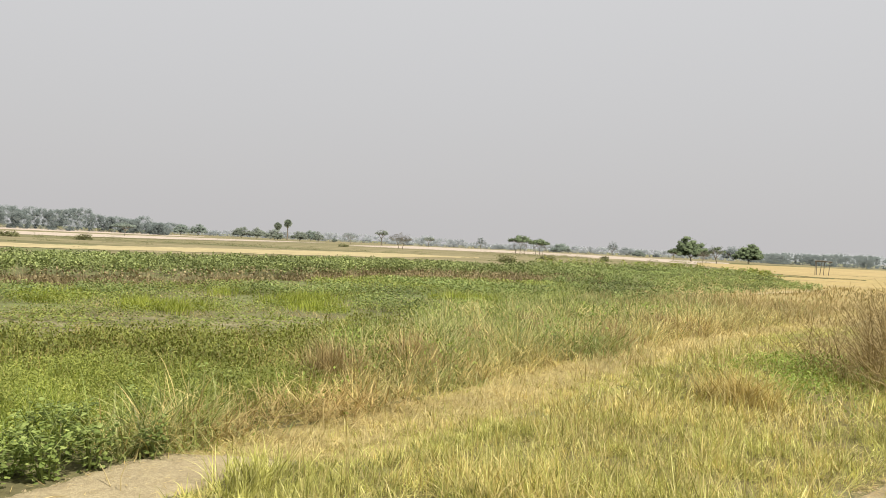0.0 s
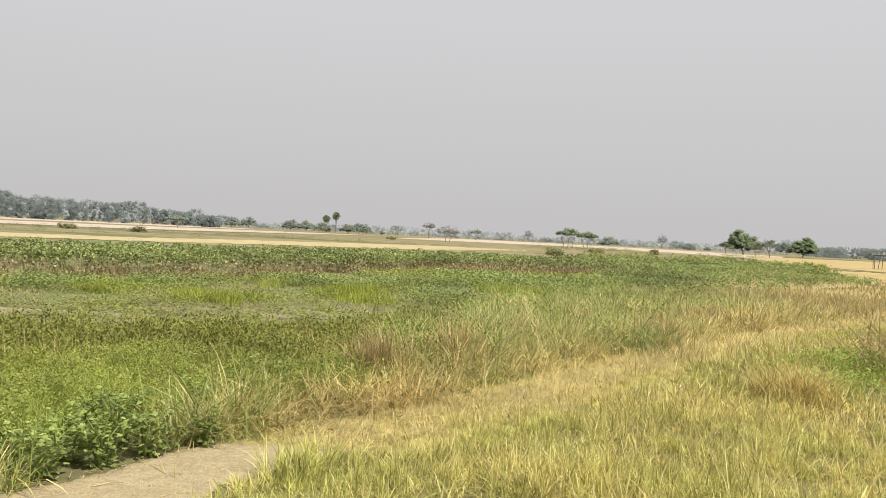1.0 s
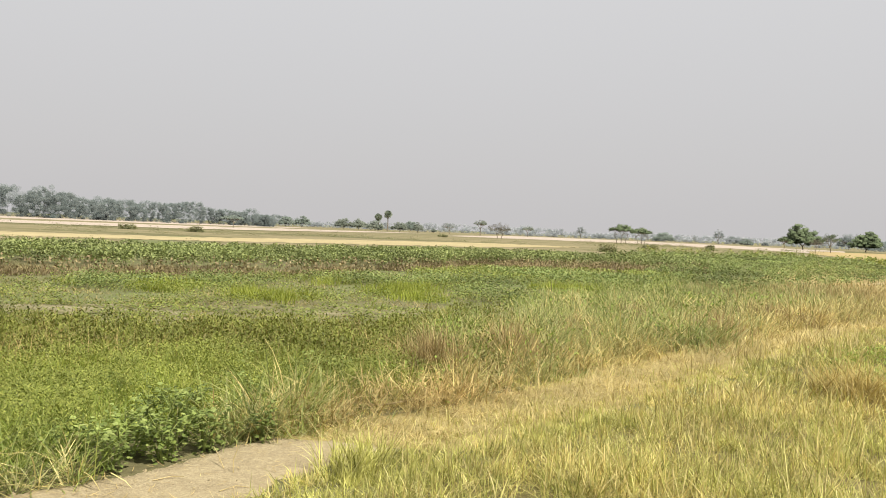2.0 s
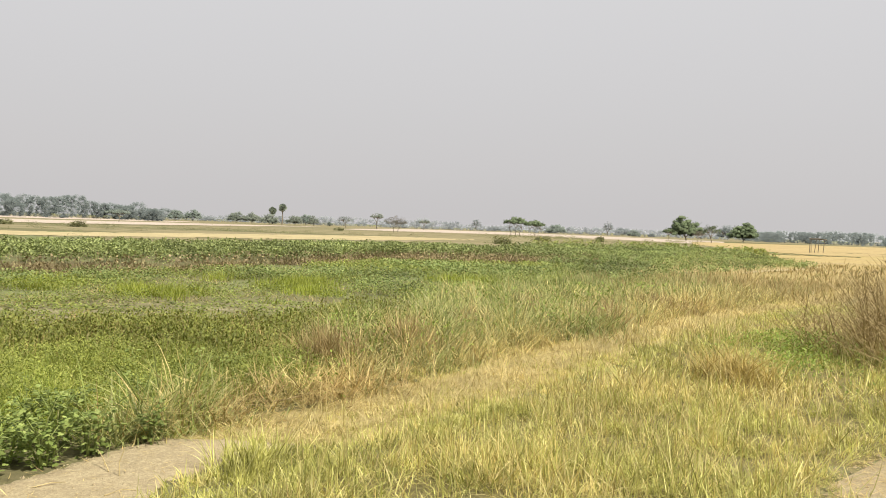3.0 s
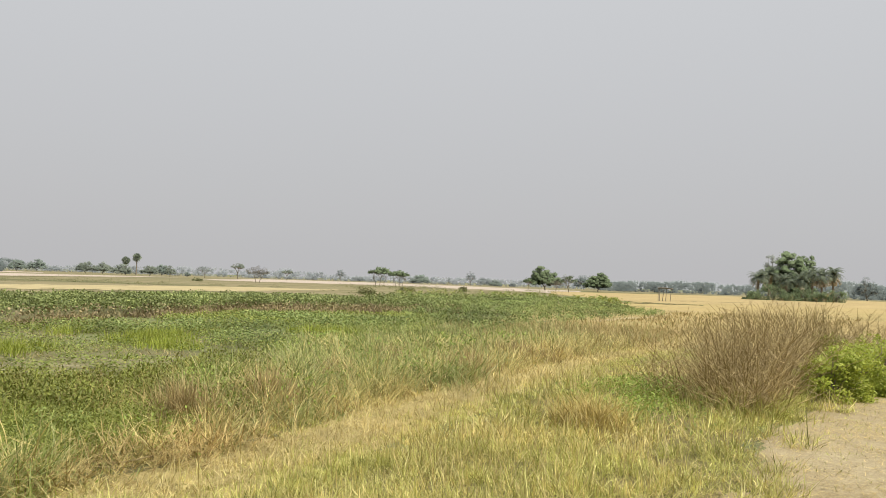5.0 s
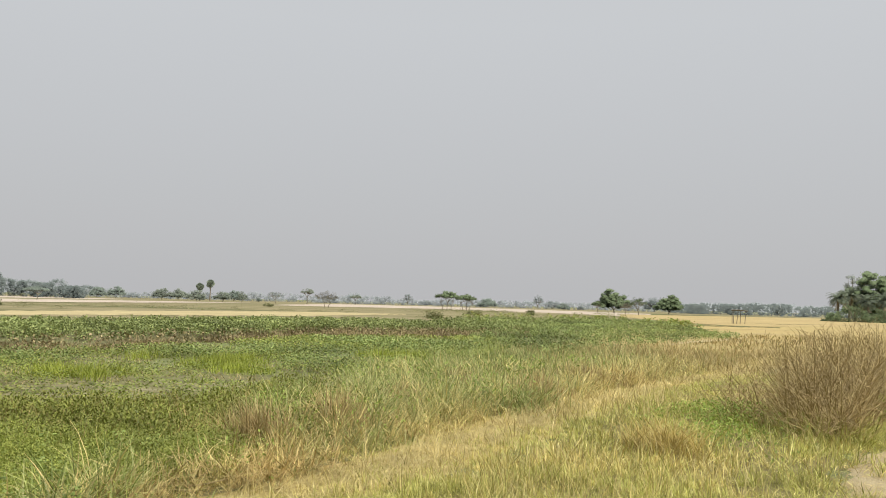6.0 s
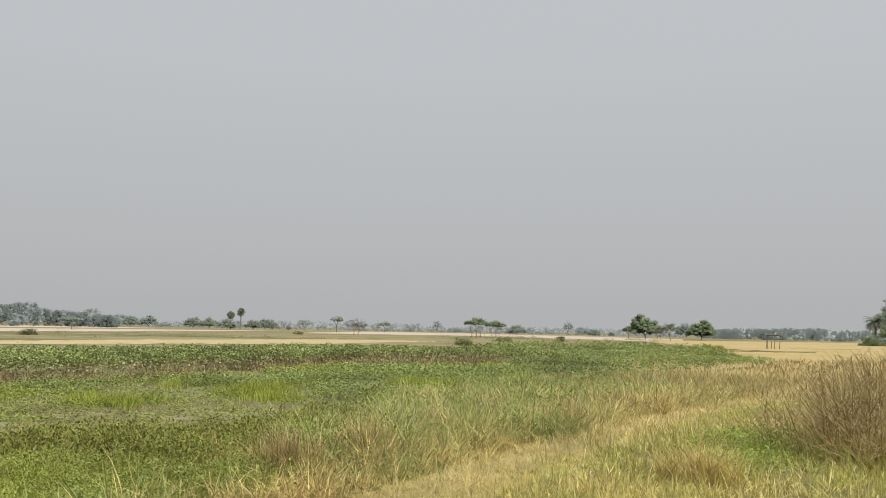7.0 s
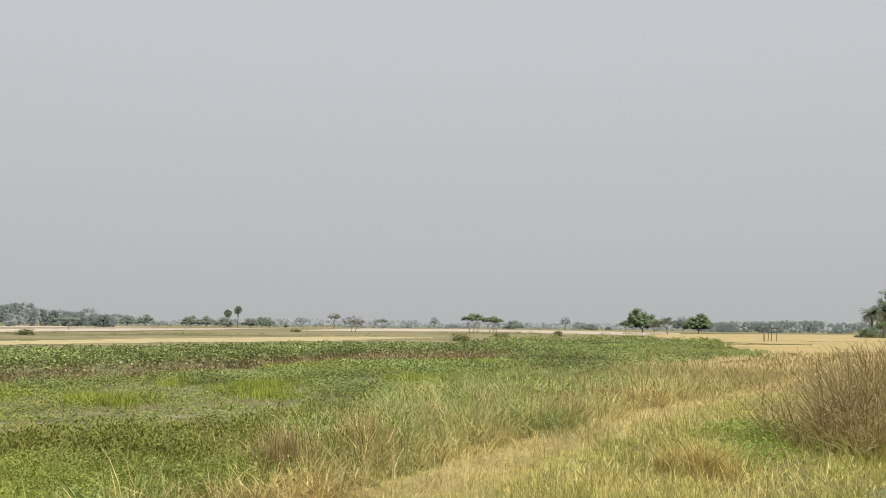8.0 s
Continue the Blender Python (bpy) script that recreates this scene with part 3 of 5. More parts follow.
def rusty(x, y):
    return np.exp(-((x - 3.6) ** 2 / 0.10 + (y - 10.0) ** 2 / 0.22))


def lush(x, y):
    return np.maximum(np.exp(-((x - 5.3) ** 2 / 0.75 + (y - 11.8) ** 2 / 1.0)), np.exp(-((x - 4.45) ** 2 / 0.16 + (y - 10.2) ** 2 / 0.5)))


def greener(x, y):
    """Share of green among the verge's grass."""
    return np.clip(1.7 * clumps(x, y, 1.8, 61) - 0.42 + 0.12 * np.clip((7.5 - np.hypot(x, y)) / 1.5, 0, 1) + 0.2 * np.clip((np.hypot(x, y) - 9) / 3, 0, 1), 0.12, 0.85)


def verge_grass():
    for seed, (name, mat, share, label) in enumerate((
        ("dry_grass", M_DRY, lambda x, y: (1 - greener(x, y)) * (1 - 0.75 * patch_of(x, y, VERGE_GREEN)), "dry straw-yellow verge grass"),
        ("yellowing_grass", M_HALF, lambda x, y: greener(x, y) * (1 - 0.5 * patch_of(x, y, VERGE_GREEN)), "yellow-green verge grass going dry"),
        ("fresh_verge_grass", M_VERGE, lambda x, y: np.maximum(0.9 * patch_of(x, y, VERGE_GREEN), 0.10 * (clumps(x, y, 0.9, 62) > 0.52)), "fresher green tufts in the drying verge"),
    )):
        def keep(x, y, r, a):
            return verge(x, y, r, a) * share(x, y) * (1 - 0.8 * rusty(x, y)) * (1 - 0.55 * lush(x, y)) * np.clip(3.4 * clumps(x, y, 0.36, 63) - 1.05, 0.10, 1)
        p1, g = spots(3450, 4.4, 9.0, WEST, EAST, keep, 100 + seed, 18, 0.06)
        n = len(p1)
        tall = 0.35 + 0.45 * clumps(p1[:, 0], p1[:, 1], 0.8, 64) + 0.75 * clumps(p1[:, 0], p1[:, 1], 0.36, 63)
        one = blades(p1, (g.gamma(4, 0.034, n) * tall * np.interp(np.hypot(p1[:, 0], p1[:, 1]), [5, 6, 7.5], [1.15, 1.05, 0.92]) + 0.05) * np.clip(off_line(p1[:, 0], p1[:, 1], PATH) * 0.7, 0.45, 1), g.uniform(0.0035, 0.0085, n), g.uniform(0.1, 1.15, n), g.uniform(-0.3, 1.3, n), g, 3)
        p2, g = spots(1250, 9.0, 24.0, -2, EAST, lambda x, y, r, a: keep(x, y, r, a) * thin_far(r, 10), 110 + seed, 14, 0.09)
        n = len(p2)
        tall = 0.35 + 0.45 * clumps(p2[:, 0], p2[:, 1], 0.9, 64) + 0.75 * clumps(p2[:, 0], p2[:, 1], 0.36, 63)
        two = blades(p2, (g.gamma(4, 0.038, n) * tall + 0.05) * np.clip(off_line(p2[:, 0], p2[:, 1], PATH) * 0.75, 0.4, 1), g.uniform(0.006, 0.013, n), g.uniform(0.1, 1.1, n), g.uniform(-0.3, 1.3, n), g, 3)
        stuff(name, joined(one, two), mat, label, "grass")
    p, g = spots(170, 0.6, 9.0, -180, 180, lambda x, y, r, a: np.where((r < 4.4) | (a < WEST) | (a > EAST), 1.0, 0.0) * ~on_road(x, y) * ~on_bare(x, y) * (0.3 + 0.7 * clumps(x, y, 0.7, 66)), 119, 9, 0.07)
    n = len(p)
    stuff("roadside_grass", blades(p, g.uniform(0.08, 0.26, n), g.uniform(0.010, 0.018, n), g.uniform(0.0, 0.9, n), g.uniform(0.0, 1.0, n), g, 2), M_HALF, "short yellow-green roadside grass", "grass")
    p, g = spots(55, 4.4, 16.0, WEST, EAST, lambda x, y, r, a: verge(x, y, r, a) * (clumps(x, y, 0.7, 71) > 0.52), 120)
    n = len(p)
    far = np.clip(np.hypot(p[:, 0], p[:, 1]) / 7, 1, 2)
    stuff("seeding_stalks", blades(p, g.uniform(0.18, 0.44, n), g.uniform(0.004, 0.007, n) * far, g.uniform(0.0, 0.45, n), g.uniform(0.0, 0.5, n), g, 3), M_TROD, "tall pale seeding grass stalks", "grass")
    p, g = spots(1800, 9.0, 12.8, 12, 28, lambda x, y, r, a: rusty(x, y), 121, 16, 0.09)
    n = len(p)
    tagged(new("grass_tussock", mesh_of("grass_tussock", *blades(p, g.uniform(0.25, 0.62, n), g.uniform(0.006, 0.013, n), g.uniform(0.0, 0.6, n), g.uniform(0.3, 1.2, n), g, 4), M_RUST)), "rusty orange-brown tussock of dead grass", "tussock")
    p, g = spots(2500, 5.0, 7.4, -20, -6, lambda x, y, r, a: patch_of(x, y, PATH_TUFT, 0.5) * ~on_bare(x, y, 0.0), 123, 16, 0.05)
    n = len(p)
    tagged(new("grass_tussock", mesh_of("grass_tussock", *blades(p, g.uniform(0.10, 0.36, n), g.uniform(0.004, 0.009, n), g.uniform(0.0, 0.7, n), g.uniform(0.0, 0.9, n), g, 3), M_HALF)), "tall yellow-green tussock at the edge of bare dirt", "tussock")
    p, g = spots(1700, 9.0, 16, 15, 33, lambda x, y, r, a: lush(x, y) * ~on_road(x, y) * (1 - rusty(x, y)) * np.clip(2.6 * clumps(x, y, 0.5, 67) - 0.6, 0, 1), 122)
    p[:, 2] += g.uniform(0.05, 0.40, len(p)) * (0.4 + 0.6 * lush(p[:, 0], p[:, 1]))
    stuff("low_green_weeds", leaves(p, g.uniform(0.025, 0.065, len(p)), g.uniform(0.014, 0.034, len(p)), g), M_LUSH, "low leafy green weeds beside a dry shrub", "weeds")


def path_straw():
    p, g = spots(800, 5.0, 13.0, -22, 24, lambda x, y, r, a: on_path(x, y, 0.12) * ~on_bare(x, y, 0.05) * np.clip(2.2 * clumps(x, y, 0.4, 73) - 0.4, 0.1, 1), 130)
    n = len(p)
    one = blades(p, g.uniform(0.05, 0.24, n), g.uniform(0.005, 0.010, n), g.uniform(0.5, 1.35, n), g.uniform(-0.1, 0.8, n), g, 2)
    p, g = spots(700, 13.0, 42.0, 8, 34, lambda x, y, r, a: on_path(x, y, 0.2) * (0.25 + 0.75 * clumps(x, y, 0.8, 76)) * thin_far(r, 14), 131)
    n = len(p)
    two = blades(p, g.uniform(0.08, 0.3, n), g.uniform(0.008, 0.015, n), g.uniform(0.2, 1.0, n), g.uniform(0.1, 0.9, n), g, 2)
    p, g = spots(2300, 6.2, 13.0, -18, 20, lambda x, y, r, a: on_path(x, y, 0.12) * ~on_bare(x, y, 0.02) * np.clip(2.4 * clumps(x, y, 0.35, 77) - 0.35, 0.15, 1), 135)
    n = len(p)
    p[:, 2] += g.uniform(0.015, 0.04, n)
    flat = blades(p, g.uniform(0.05, 0.2, n), g.uniform(0.003, 0.006, n), g.uniform(1.15, 1.5, n), g.uniform(-0.1, 0.1, n), g, 2)
    stuff("trodden_straw", joined(one, two, flat), M_TROD, "short pale straw trodden flat along a path", "straw")
    for seed, mat, kind, much in ((136, M_HALF, "yellow-green", 1200), (137, M_DRY, "dry", 650)):
        p, g = spots(much, 5.0, 24.0, -22, 27, lambda x, y, r, a: (np.abs(off_line(x, y, PATH)) < 0.95) * (np.abs(off_line(x, y, PATH)) > 0.10 + 0.22 * lattice(x, y, 0.7, 138)) * (y > 6.2) * ~on_bare(x, y, 0.05) * np.clip(3.2 * clumps(x, y, 0.4, seed) - 0.95, 0.06, 1) * thin_far(r, 11), seed, 12, 0.06)
        n = len(p)
        far = np.clip(np.hypot(p[:, 0], p[:, 1]) / 9, 1, 2.2)
        tall = 0.45 + 1.1 * np.clip(np.abs(off_line(p[:, 0], p[:, 1], PATH)) - 0.15, 0, 0.7)
        stuff("path_side_grass", blades(p, g.uniform(0.05, 0.17, n) * tall, g.uniform(0.004, 0.009, n) * far, g.uniform(0.1, 1.2, n), g.uniform(0.0, 1.0, n), g, 2), mat, "short " + kind + " grass along a trodden path", "grass")
    p, g = spots(1250, 3.4, 17.0, WEST, EAST, lambda x, y, r, a: (on_road(x, y) | on_bare(x, y)) * np.where(on_bare(x, y), 0.10, np.clip(2.8 * clumps(x, y, 0.7, 74) - 0.75, 0.06, 1)), 132)
    n = len(p)
    p[:, 2] += 0.026
    stuff("straw_scraps", blades(p, g.uniform(0.02, 0.12, n), g.uniform(0.0025, 0.006, n), g.uniform(1.1, 1.42, n), g.uniform(-0.05, 0.08, n), g, 2), M_BROWN, "dry straw scraps strewn on dirt", "straw")
    p, g = spots(900, 4.0, 16.0, 10, EAST, lambda x, y, r, a: on_road(x, y, 0.1) * ~on_road(x, y, -1.3) * np.clip(3.0 * clumps(x, y, 0.55, 75) - 1.2, 0, 1), 134, 8, 0.05)
    n = len(p)
    stuff("road_edge_grass", blades(p, g.uniform(0.02, 0.10, n), g.uniform(0.004, 0.009, n), g.uniform(0.2, 1.3, n), g.uniform(0.0, 0.8, n), g, 2), M_HALF, "thin trampled grass creeping onto a dirt road", "grass")
    p, g = spots(700, 4.8, 6.6, -32, -8, lambda x, y, r, a: on_bare(x, y, 0.03) * np.clip(5.0 * clumps(x, y, 0.4, 76) - 3.1, 0, 1), 136, 9, 0.05)
    n = len(p)
    stuff("dirt_sprigs", blades(p, g.uniform(0.015, 0.07, n), g.uniform(0.004, 0.008, n), g.uniform(0.2, 1.3, n), g.uniform(0.0, 0.8, n), g, 2), M_VERGE, "small green sprigs on bare dirt", "grass")
    p, g = spots(160, 3.0, 15.0, WEST, EAST, lambda x, y, r, a: on_road(x, y) | on_bare(x, y), 133)
    p[:, 2] += 0.014
    v, t = [], []
    octa = np.array([(1, 0, 0), (0, 1, 0), (-1, 0, 0), (0, -1, 0), (0, 0, 0.7), (0.2, 0.1, -0.3)])
    ft = np.array([(0, 1, 4), (1, 2, 4), (2, 3, 4), (3, 0, 4), (1, 0, 5), (2, 1, 5), (3, 2, 5), (0, 3, 5)])
    for i, c in enumerate(p):
        v.append(c + octa * g.uniform(0.5, 1.3, (6, 3)) * np.minimum(g.gamma(2, 0.007), 0.03))
        t.append(ft + 6 * i)
    stuff("dirt_clods", (np.concatenate(v), None, np.concatenate(t)), M_DIRT, "small clods and stones on dirt", "stones")


def bank(x, y, r, a):
    """The rank growth between the path and the green hollow."""
    s = off_line(x, y, PATH)
    outer = np.where(a > -7 + 4 * (lattice(x, y, 2.0, 86) - 0.5), 60.0, 1.05)
    edge = np.interp(a + 5 * (lattice(x, y, 2.5, 87) - 0.5), [-8, -5, 1, 24], [11, 12.5, 21.5, 25]) + 1.5 * (lattice(x, y, 1.5, 88) - 0.5)
    return ((s < -0.32) & (-s < outer) & (r < edge) & ~on_bare(x, y, 0.03)).astype(float) * np.clip((-s - 0.3) * 2.6, np.where(y < 6.7, 0.8, 0.3), 1) * clear_of_plants(x, y)


STANDS = ((-1.2, 9.6, 0.42, 0.55), (-0.4, 10.7, 0.4, 0.5), (0.7, 13.4, 0.45, 0.7), (3.0, 14.9, 0.6, 0.6), (1.8, 16.2, 0.5, 0.9), (4.6, 18.2, 0.8, 1.0))


def stands(x, y):
    """Upright brown clumps in the bank."""
    total = np.zeros(np.shape(x))
    for cx, cy, wx, wy in STANDS:
        total = np.maximum(total, np.exp(-((x - cx) ** 2 / wx ** 2 + (y - cy) ** 2 / wy ** 2) * 1.4))
    return total


def browner(x, y):
    s = -off_line(x, y, PATH)
    stand = stands(x, y)
    return np.clip(0.82 - 0.42 * s + 0.9 * stand + 1.7 * (clumps(x, y, 1.3, 81) - 0.5) + 0.6 * np.clip((np.degrees(np.arctan2(x, y)) - 12) / 6, 0, 1) + 0.7 * patch_of(x, y, BANK_BROWN) - 0.45 * patch_of(x, y, BANK_GREEN), 0.06, 0.95)


def bank_growth():
    for seed, (name, mat, share, label) in enumerate((
        ("tall_green_grass", M_GREEN, lambda x, y: 1 - browner(x, y), "tall rank green grass on a field bank"),
        ("tall_dry_grass", M_BANK_DRY, lambda x, y: (0.14 + 0.38 * browner(x, y)) * (1 - 0.5 * patch_of(x, y, BANK_BROWN)), "tall dry straw grass on a field bank"),
        ("dead_brown_stems", M_BROWN, lambda x, y: browner(x, y) * np.maximum(0.34 * (clumps(x, y, 1.1, 83) > 0.5), 0.5 * patch_of(x, y, BANK_BROWN)), "dead brown weed stems on a field bank"),
    )):
        def keep(x, y, r, a):
            return bank(x, y, r, a) * share(x, y) * (1 - 0.7 * stands(x, y)) * np.clip(4.0 * clumps(x, y, 0.5, 82) - 1.3, 0.08, 1)
        p, g = spots(2400, 4.3, 13.0, WEST, 20, keep, 140 + seed, 18, 0.075)
        n = len(p)
        tall = np.clip((-off_line(p[:, 0], p[:, 1], PATH) - 0.15) * 1.0, 0.32, 1.1) * (0.45 + 1.0 * clumps(p[:, 0], p[:, 1], 0.55, 82))
        one = blades(p, (0.20 + g.uniform(0.15, 0.62, n)) * tall, g.uniform(0.005, 0.012, n), g.uniform(0.0, 1.0, n), g.uniform(0.1, 1.5, n), g, 4)
        p, g = spots(900, 13.0, 26.0, -8, 26, lambda x, y, r, a: keep(x, y, r, a) * thin_far(r, 15), 150 + seed, 14, 0.15)
        n = len(p)
        tall = 0.35 + 1.2 * clumps(p[:, 0], p[:, 1], 0.9, 84)
        two = blades(p, (0.18 + g.uniform(0.1, 0.55, n)) * tall * 1.12, g.uniform(0.008, 0.017, n), g.uniform(0.0, 1.0, n), g.uniform(0.1, 1.5, n), g, 3)
        stuff(name, joined(one, two), mat, label, "grass")


def bank_stands():
    for i, (cx, cy, wx, wy) in enumerate(STANDS):
        far = math.hypot(cx, cy)

        def keep(x, y, r, a):
            return np.exp(-((x - cx) ** 2 / wx ** 2 + (y - cy) ** 2 / wy ** 2) * 1.4) * np.where(y < 12, 1, 0.55) * (off_line(x, y, PATH) < -0.35)
        p, g = spots(3300 * float(thin_far(far, 11)), max(6.5, far - 3), far + 3, math.degrees(math.atan2(cx, cy)) - 8, math.degrees(math.atan2(cx, cy)) + 8, keep, 156 + 20 * i, 12, 0.08)
        n = len(p)
        heart = np.exp(-((p[:, 0] - cx) ** 2 / wx ** 2 + (p[:, 1] - cy) ** 2 / wy ** 2) * 1.4)
        geo = blades(p, (0.24 + np.minimum(g.gamma(3, 0.10, n), 0.5)) * (0.5 + 0.6 * heart) * np.interp(cy, [10, 13, 20], [1.05, 0.85, 0.7]), g.uniform(0.005, 0.011, n) * np.clip(far / 9, 1, 2), g.uniform(0.0, 0.45, n), g.uniform(0.0, 0.6, n), g, 3)
        tagged(new("stem_clump", mesh_of("stem_clump", *geo, M_DEADSTEM)), "upright clump of dead brown stems on a bank", "clump", "brown clumps on the bank")
    p, g = spots(150, 6.6, 24.0, -18, 22, lambda x, y, r, a: bank(x, y, r, a) * np.clip(2.5 * clumps(x, y, 0.8, 79) - 0.7 + 1.5 * np.exp(-((x + 1.75) ** 2 + (y - 7.9) ** 2) / 0.3), 0, 1) * thin_far(r, 11), 157)
    n = len(p)
    far = np.clip(np.hypot(p[:, 0], p[:, 1]) / 9, 1, 2.2)
    p[:, 2] += g.uniform(0.05, 0.4, n)
    stuff("fallen_straw", blades(p, g.uniform(0.15, 0.4, n), 0.007 * far, g.uniform(0.6, 1.9, n), g.uniform(-0.4, 0.9, n), g, 4), M_BANK_DRY, "pale fallen straw tangled in green growth", "straw")


def flattened_grass():
    """Dry grass pressed down beside the path."""
    def keep(x, y, r, a):
        s = -off_line(x, y, PATH)
        return np.where((s > 0.25) & (s < 1.5), np.clip(2.4 * clumps(x, y, 0.7, 78) - 0.6, 0.05, 1), 0.0) * np.exp(-((x + 1.0) / 0.75) ** 2 - ((y - 8.2) / 1.3) ** 2) * (y > 6.5) * ~on_bare(x, y, 0.05)
    p, g = spots(1300, 6.4, 12.0, -19, 3, keep, 155, 14, 0.09)
    n = len(p)
    p[:, 2] += g.uniform(0.0, 0.18, n)
    stuff("flattened_dry_grass", blades(p, g.uniform(0.12, 0.46, n), g.uniform(0.005, 0.011, n), g.uniform(0.4, 1.5, n), g.uniform(-0.2, 0.9, n), g, 3), M_BROWN, "tan dry grass pressed down beside a path", "grass")


def bank_weeds():
    p, g = spots(1300, 7.0, 25.0, -20, 18, lambda x, y, r, a: bank(x, y, r, a) * (1 - 0.9 * stands(x, y)) * (1 - 0.9 * patch_of(x, y, BANK_BROWN)) * np.clip(1 - browner(x, y) + 0.45 * (a < -6), 0.08, 1) * np.clip((-2 - a) / 6, 0.25, 1) * np.clip(2.4 * clumps(x, y, 1.4, 85) - 0.7, 0, 1) * thin_far(r, 10), 158)
    n = len(p)
    p[:, 2] += g.uniform(0.08, 0.6, n) * (0.5 + 0.6 * clumps(p[:, 0], p[:, 1], 1.2, 89))
    far = np.clip(np.hypot(p[:, 0], p[:, 1]) / 10, 1, 2)
    stuff("bank_weeds", leaves(p, g.uniform(0.03, 0.07, n) * far, g.uniform(0.012, 0.03, n) * far, g), M_LUSH, "leafy green weeds among tall bank grass", "weeds")
    p, g = spots(45, 7.0, 24.0, -12, 24, lambda x, y, r, a: bank(x, y, r, a), 159)
    n = len(p)
    far = np.clip(np.hypot(p[:, 0], p[:, 1]) / 9, 1, 2.2)
    stuff("pale_dead_stalks", blades(p, g.uniform(0.3, 0.65, n), 0.006 * far, g.uniform(0, 0.9, n), g.uniform(0.2, 1.3, n), g, 4), M_BANK_DRY, "pale dead stalks standing in green grass", "grass")


def hollow(x, y, r, a):
    """The green hollow on this side of the pond."""
    s = off_line(x, y, PATH)
    far = 13.6 + np.clip((a + 12) * 0.3, 0, 3) + 1.2 * (lattice(x, y, 2.0, 91) - 0.5)
    return ((s < -np.where(y > 6.7, 1.2, 0.42)) & (r < far) & (a < 1 + 8 * (lattice(x, y, 1.6, 97) - 0.5)) & ~on_bare(x, y, 0.06)).astype(float) * np.clip((-s - 0.1) / 1.4, 0.25, 1) * np.clip((1 - a) / 8, 0.1, 1) * clear_of_plants(x, y)


BRIGHT = ((-3.9, 8.0, 0.35, 0.45), (-4.7, 9.2, 0.35, 0.4), (-1.6, 11.6, 0.5, 0.6), (-2.9, 7.1, 0.4, 0.3))


def hollow_growth():
    def height(x, y):
        return 0.12 + 0.40 * clumps(x, y, 0.7, 92)
    p, g = spots(5700, 4.4, 14.0, -42, 5, lambda x, y, r, a: hollow(x, y, r, a) * np.clip(2.2 * clumps(x, y, 0.7, 93) - 0.4, 0.12, 1) * thin_far(r, 9) * np.where(r > 9.3 + 1.4 * lattice(x, y, 1.5, 98), 0.2, 1), 160)
    n = len(p)
    p[:, 2] += 1.25 * height(p[:, 0], p[:, 1]) * np.sqrt(g.random(n))
    stuff("leafy_green_weeds", leaves(p, g.uniform(0.017, 0.042, n) * np.clip(np.hypot(p[:, 0], p[:, 1]) / 9, 0.9, 1.15), g.uniform(0.008, 0.020, n) * np.clip(np.hypot(p[:, 0], p[:, 1]) / 9, 0.9, 1.15), g), M_WEED, "dense leafy green weeds in a moist hollow", "weeds")
    p, g = spots(1700, 4.4, 14.0, -42, 5, lambda x, y, r, a: hollow(x, y, r, a) * np.clip(2.2 * clumps(x, y, 0.9, 94) - 0.35, 0.2, 1) * thin_far(r, 9) * np.where(r > 10, 0.5, 1), 161, 12, 0.08)
    n = len(p)
    stuff("hollow_grass", blades(p, height(p[:, 0], p[:, 1]) * g.uniform(0.6, 1.4, n), g.uniform(0.005, 0.010, n), g.uniform(0.0, 0.7, n), g.uniform(0.1, 1.1, n), g, 2), M_HOLLOW, "green grass among weeds in a moist hollow", "grass")
    p, g = spots(1500, 4.5, 15.5, -42, 0, lambda x, y, r, a: hollow(x, y, r, a) * np.maximum(0.5 * (clumps(x, y, 1.6, 95) > 0.6), patch_of(x, y, BRIGHT)) * (r < 12.5), 162, 12, 0.08)
    n = len(p)
    stuff("bright_grass_patches", blades(p, height(p[:, 0], p[:, 1]) * g.uniform(0.7, 1.5, n), g.uniform(0.005, 0.011, n), g.uniform(0.0, 0.5, n), g.uniform(0.1, 0.9, n), g, 2), M_BRIGHT, "patches of fresh bright green grass", "grass")
    p, g = spots(2900, 9.3, 15.4, -42, 1, lambda x, y, r, a: hollow(x, y, r, a) * np.where(r > 9.3 + 1.4 * lattice(x, y, 1.5, 98), 1, 0.0) * np.clip(2.4 * clumps(x, y, 0.6, 99) - 0.45, 0.15, 1), 164)
    n = len(p)
    p[:, 2] += 1.2 * height(p[:, 0], p[:, 1]) * np.sqrt(g.random(n))
    stuff("olive_weeds", leaves(p, g.uniform(0.035, 0.08, n), g.uniform(0.013, 0.03, n), g, (0.2, 1.3)), M_OLIVE, "dark olive weeds beside a dried pond", "weeds")
    p, g = spots(380, 6.6, 13.0, -42, 3, lambda x, y, r, a: hollow(x, y, r, a) * np.clip(3.2 * clumps(x, y, 0.8, 90) - 1.0, 0.04, 1) * thin_far(r, 9), 165, 10, 0.07)
    n = len(p)
    stuff("hollow_straw", blades(p, (0.08 + height(p[:, 0], p[:, 1])) * g.uniform(0.7, 1.2, n), g.uniform(0.004, 0.009, n), g.uniform(0.0, 0.6, n), g.uniform(0.1, 1.1, n), g, 2), M_HALF, "yellowing grass standing among hollow weeds", "grass")
    p, g = spots(120, 9.5, 13.5, -42, 1, lambda x, y, r, a: hollow(x, y, r, a) * (clumps(x, y, 1.0, 96) > 0.42), 163)
    n = len(p)
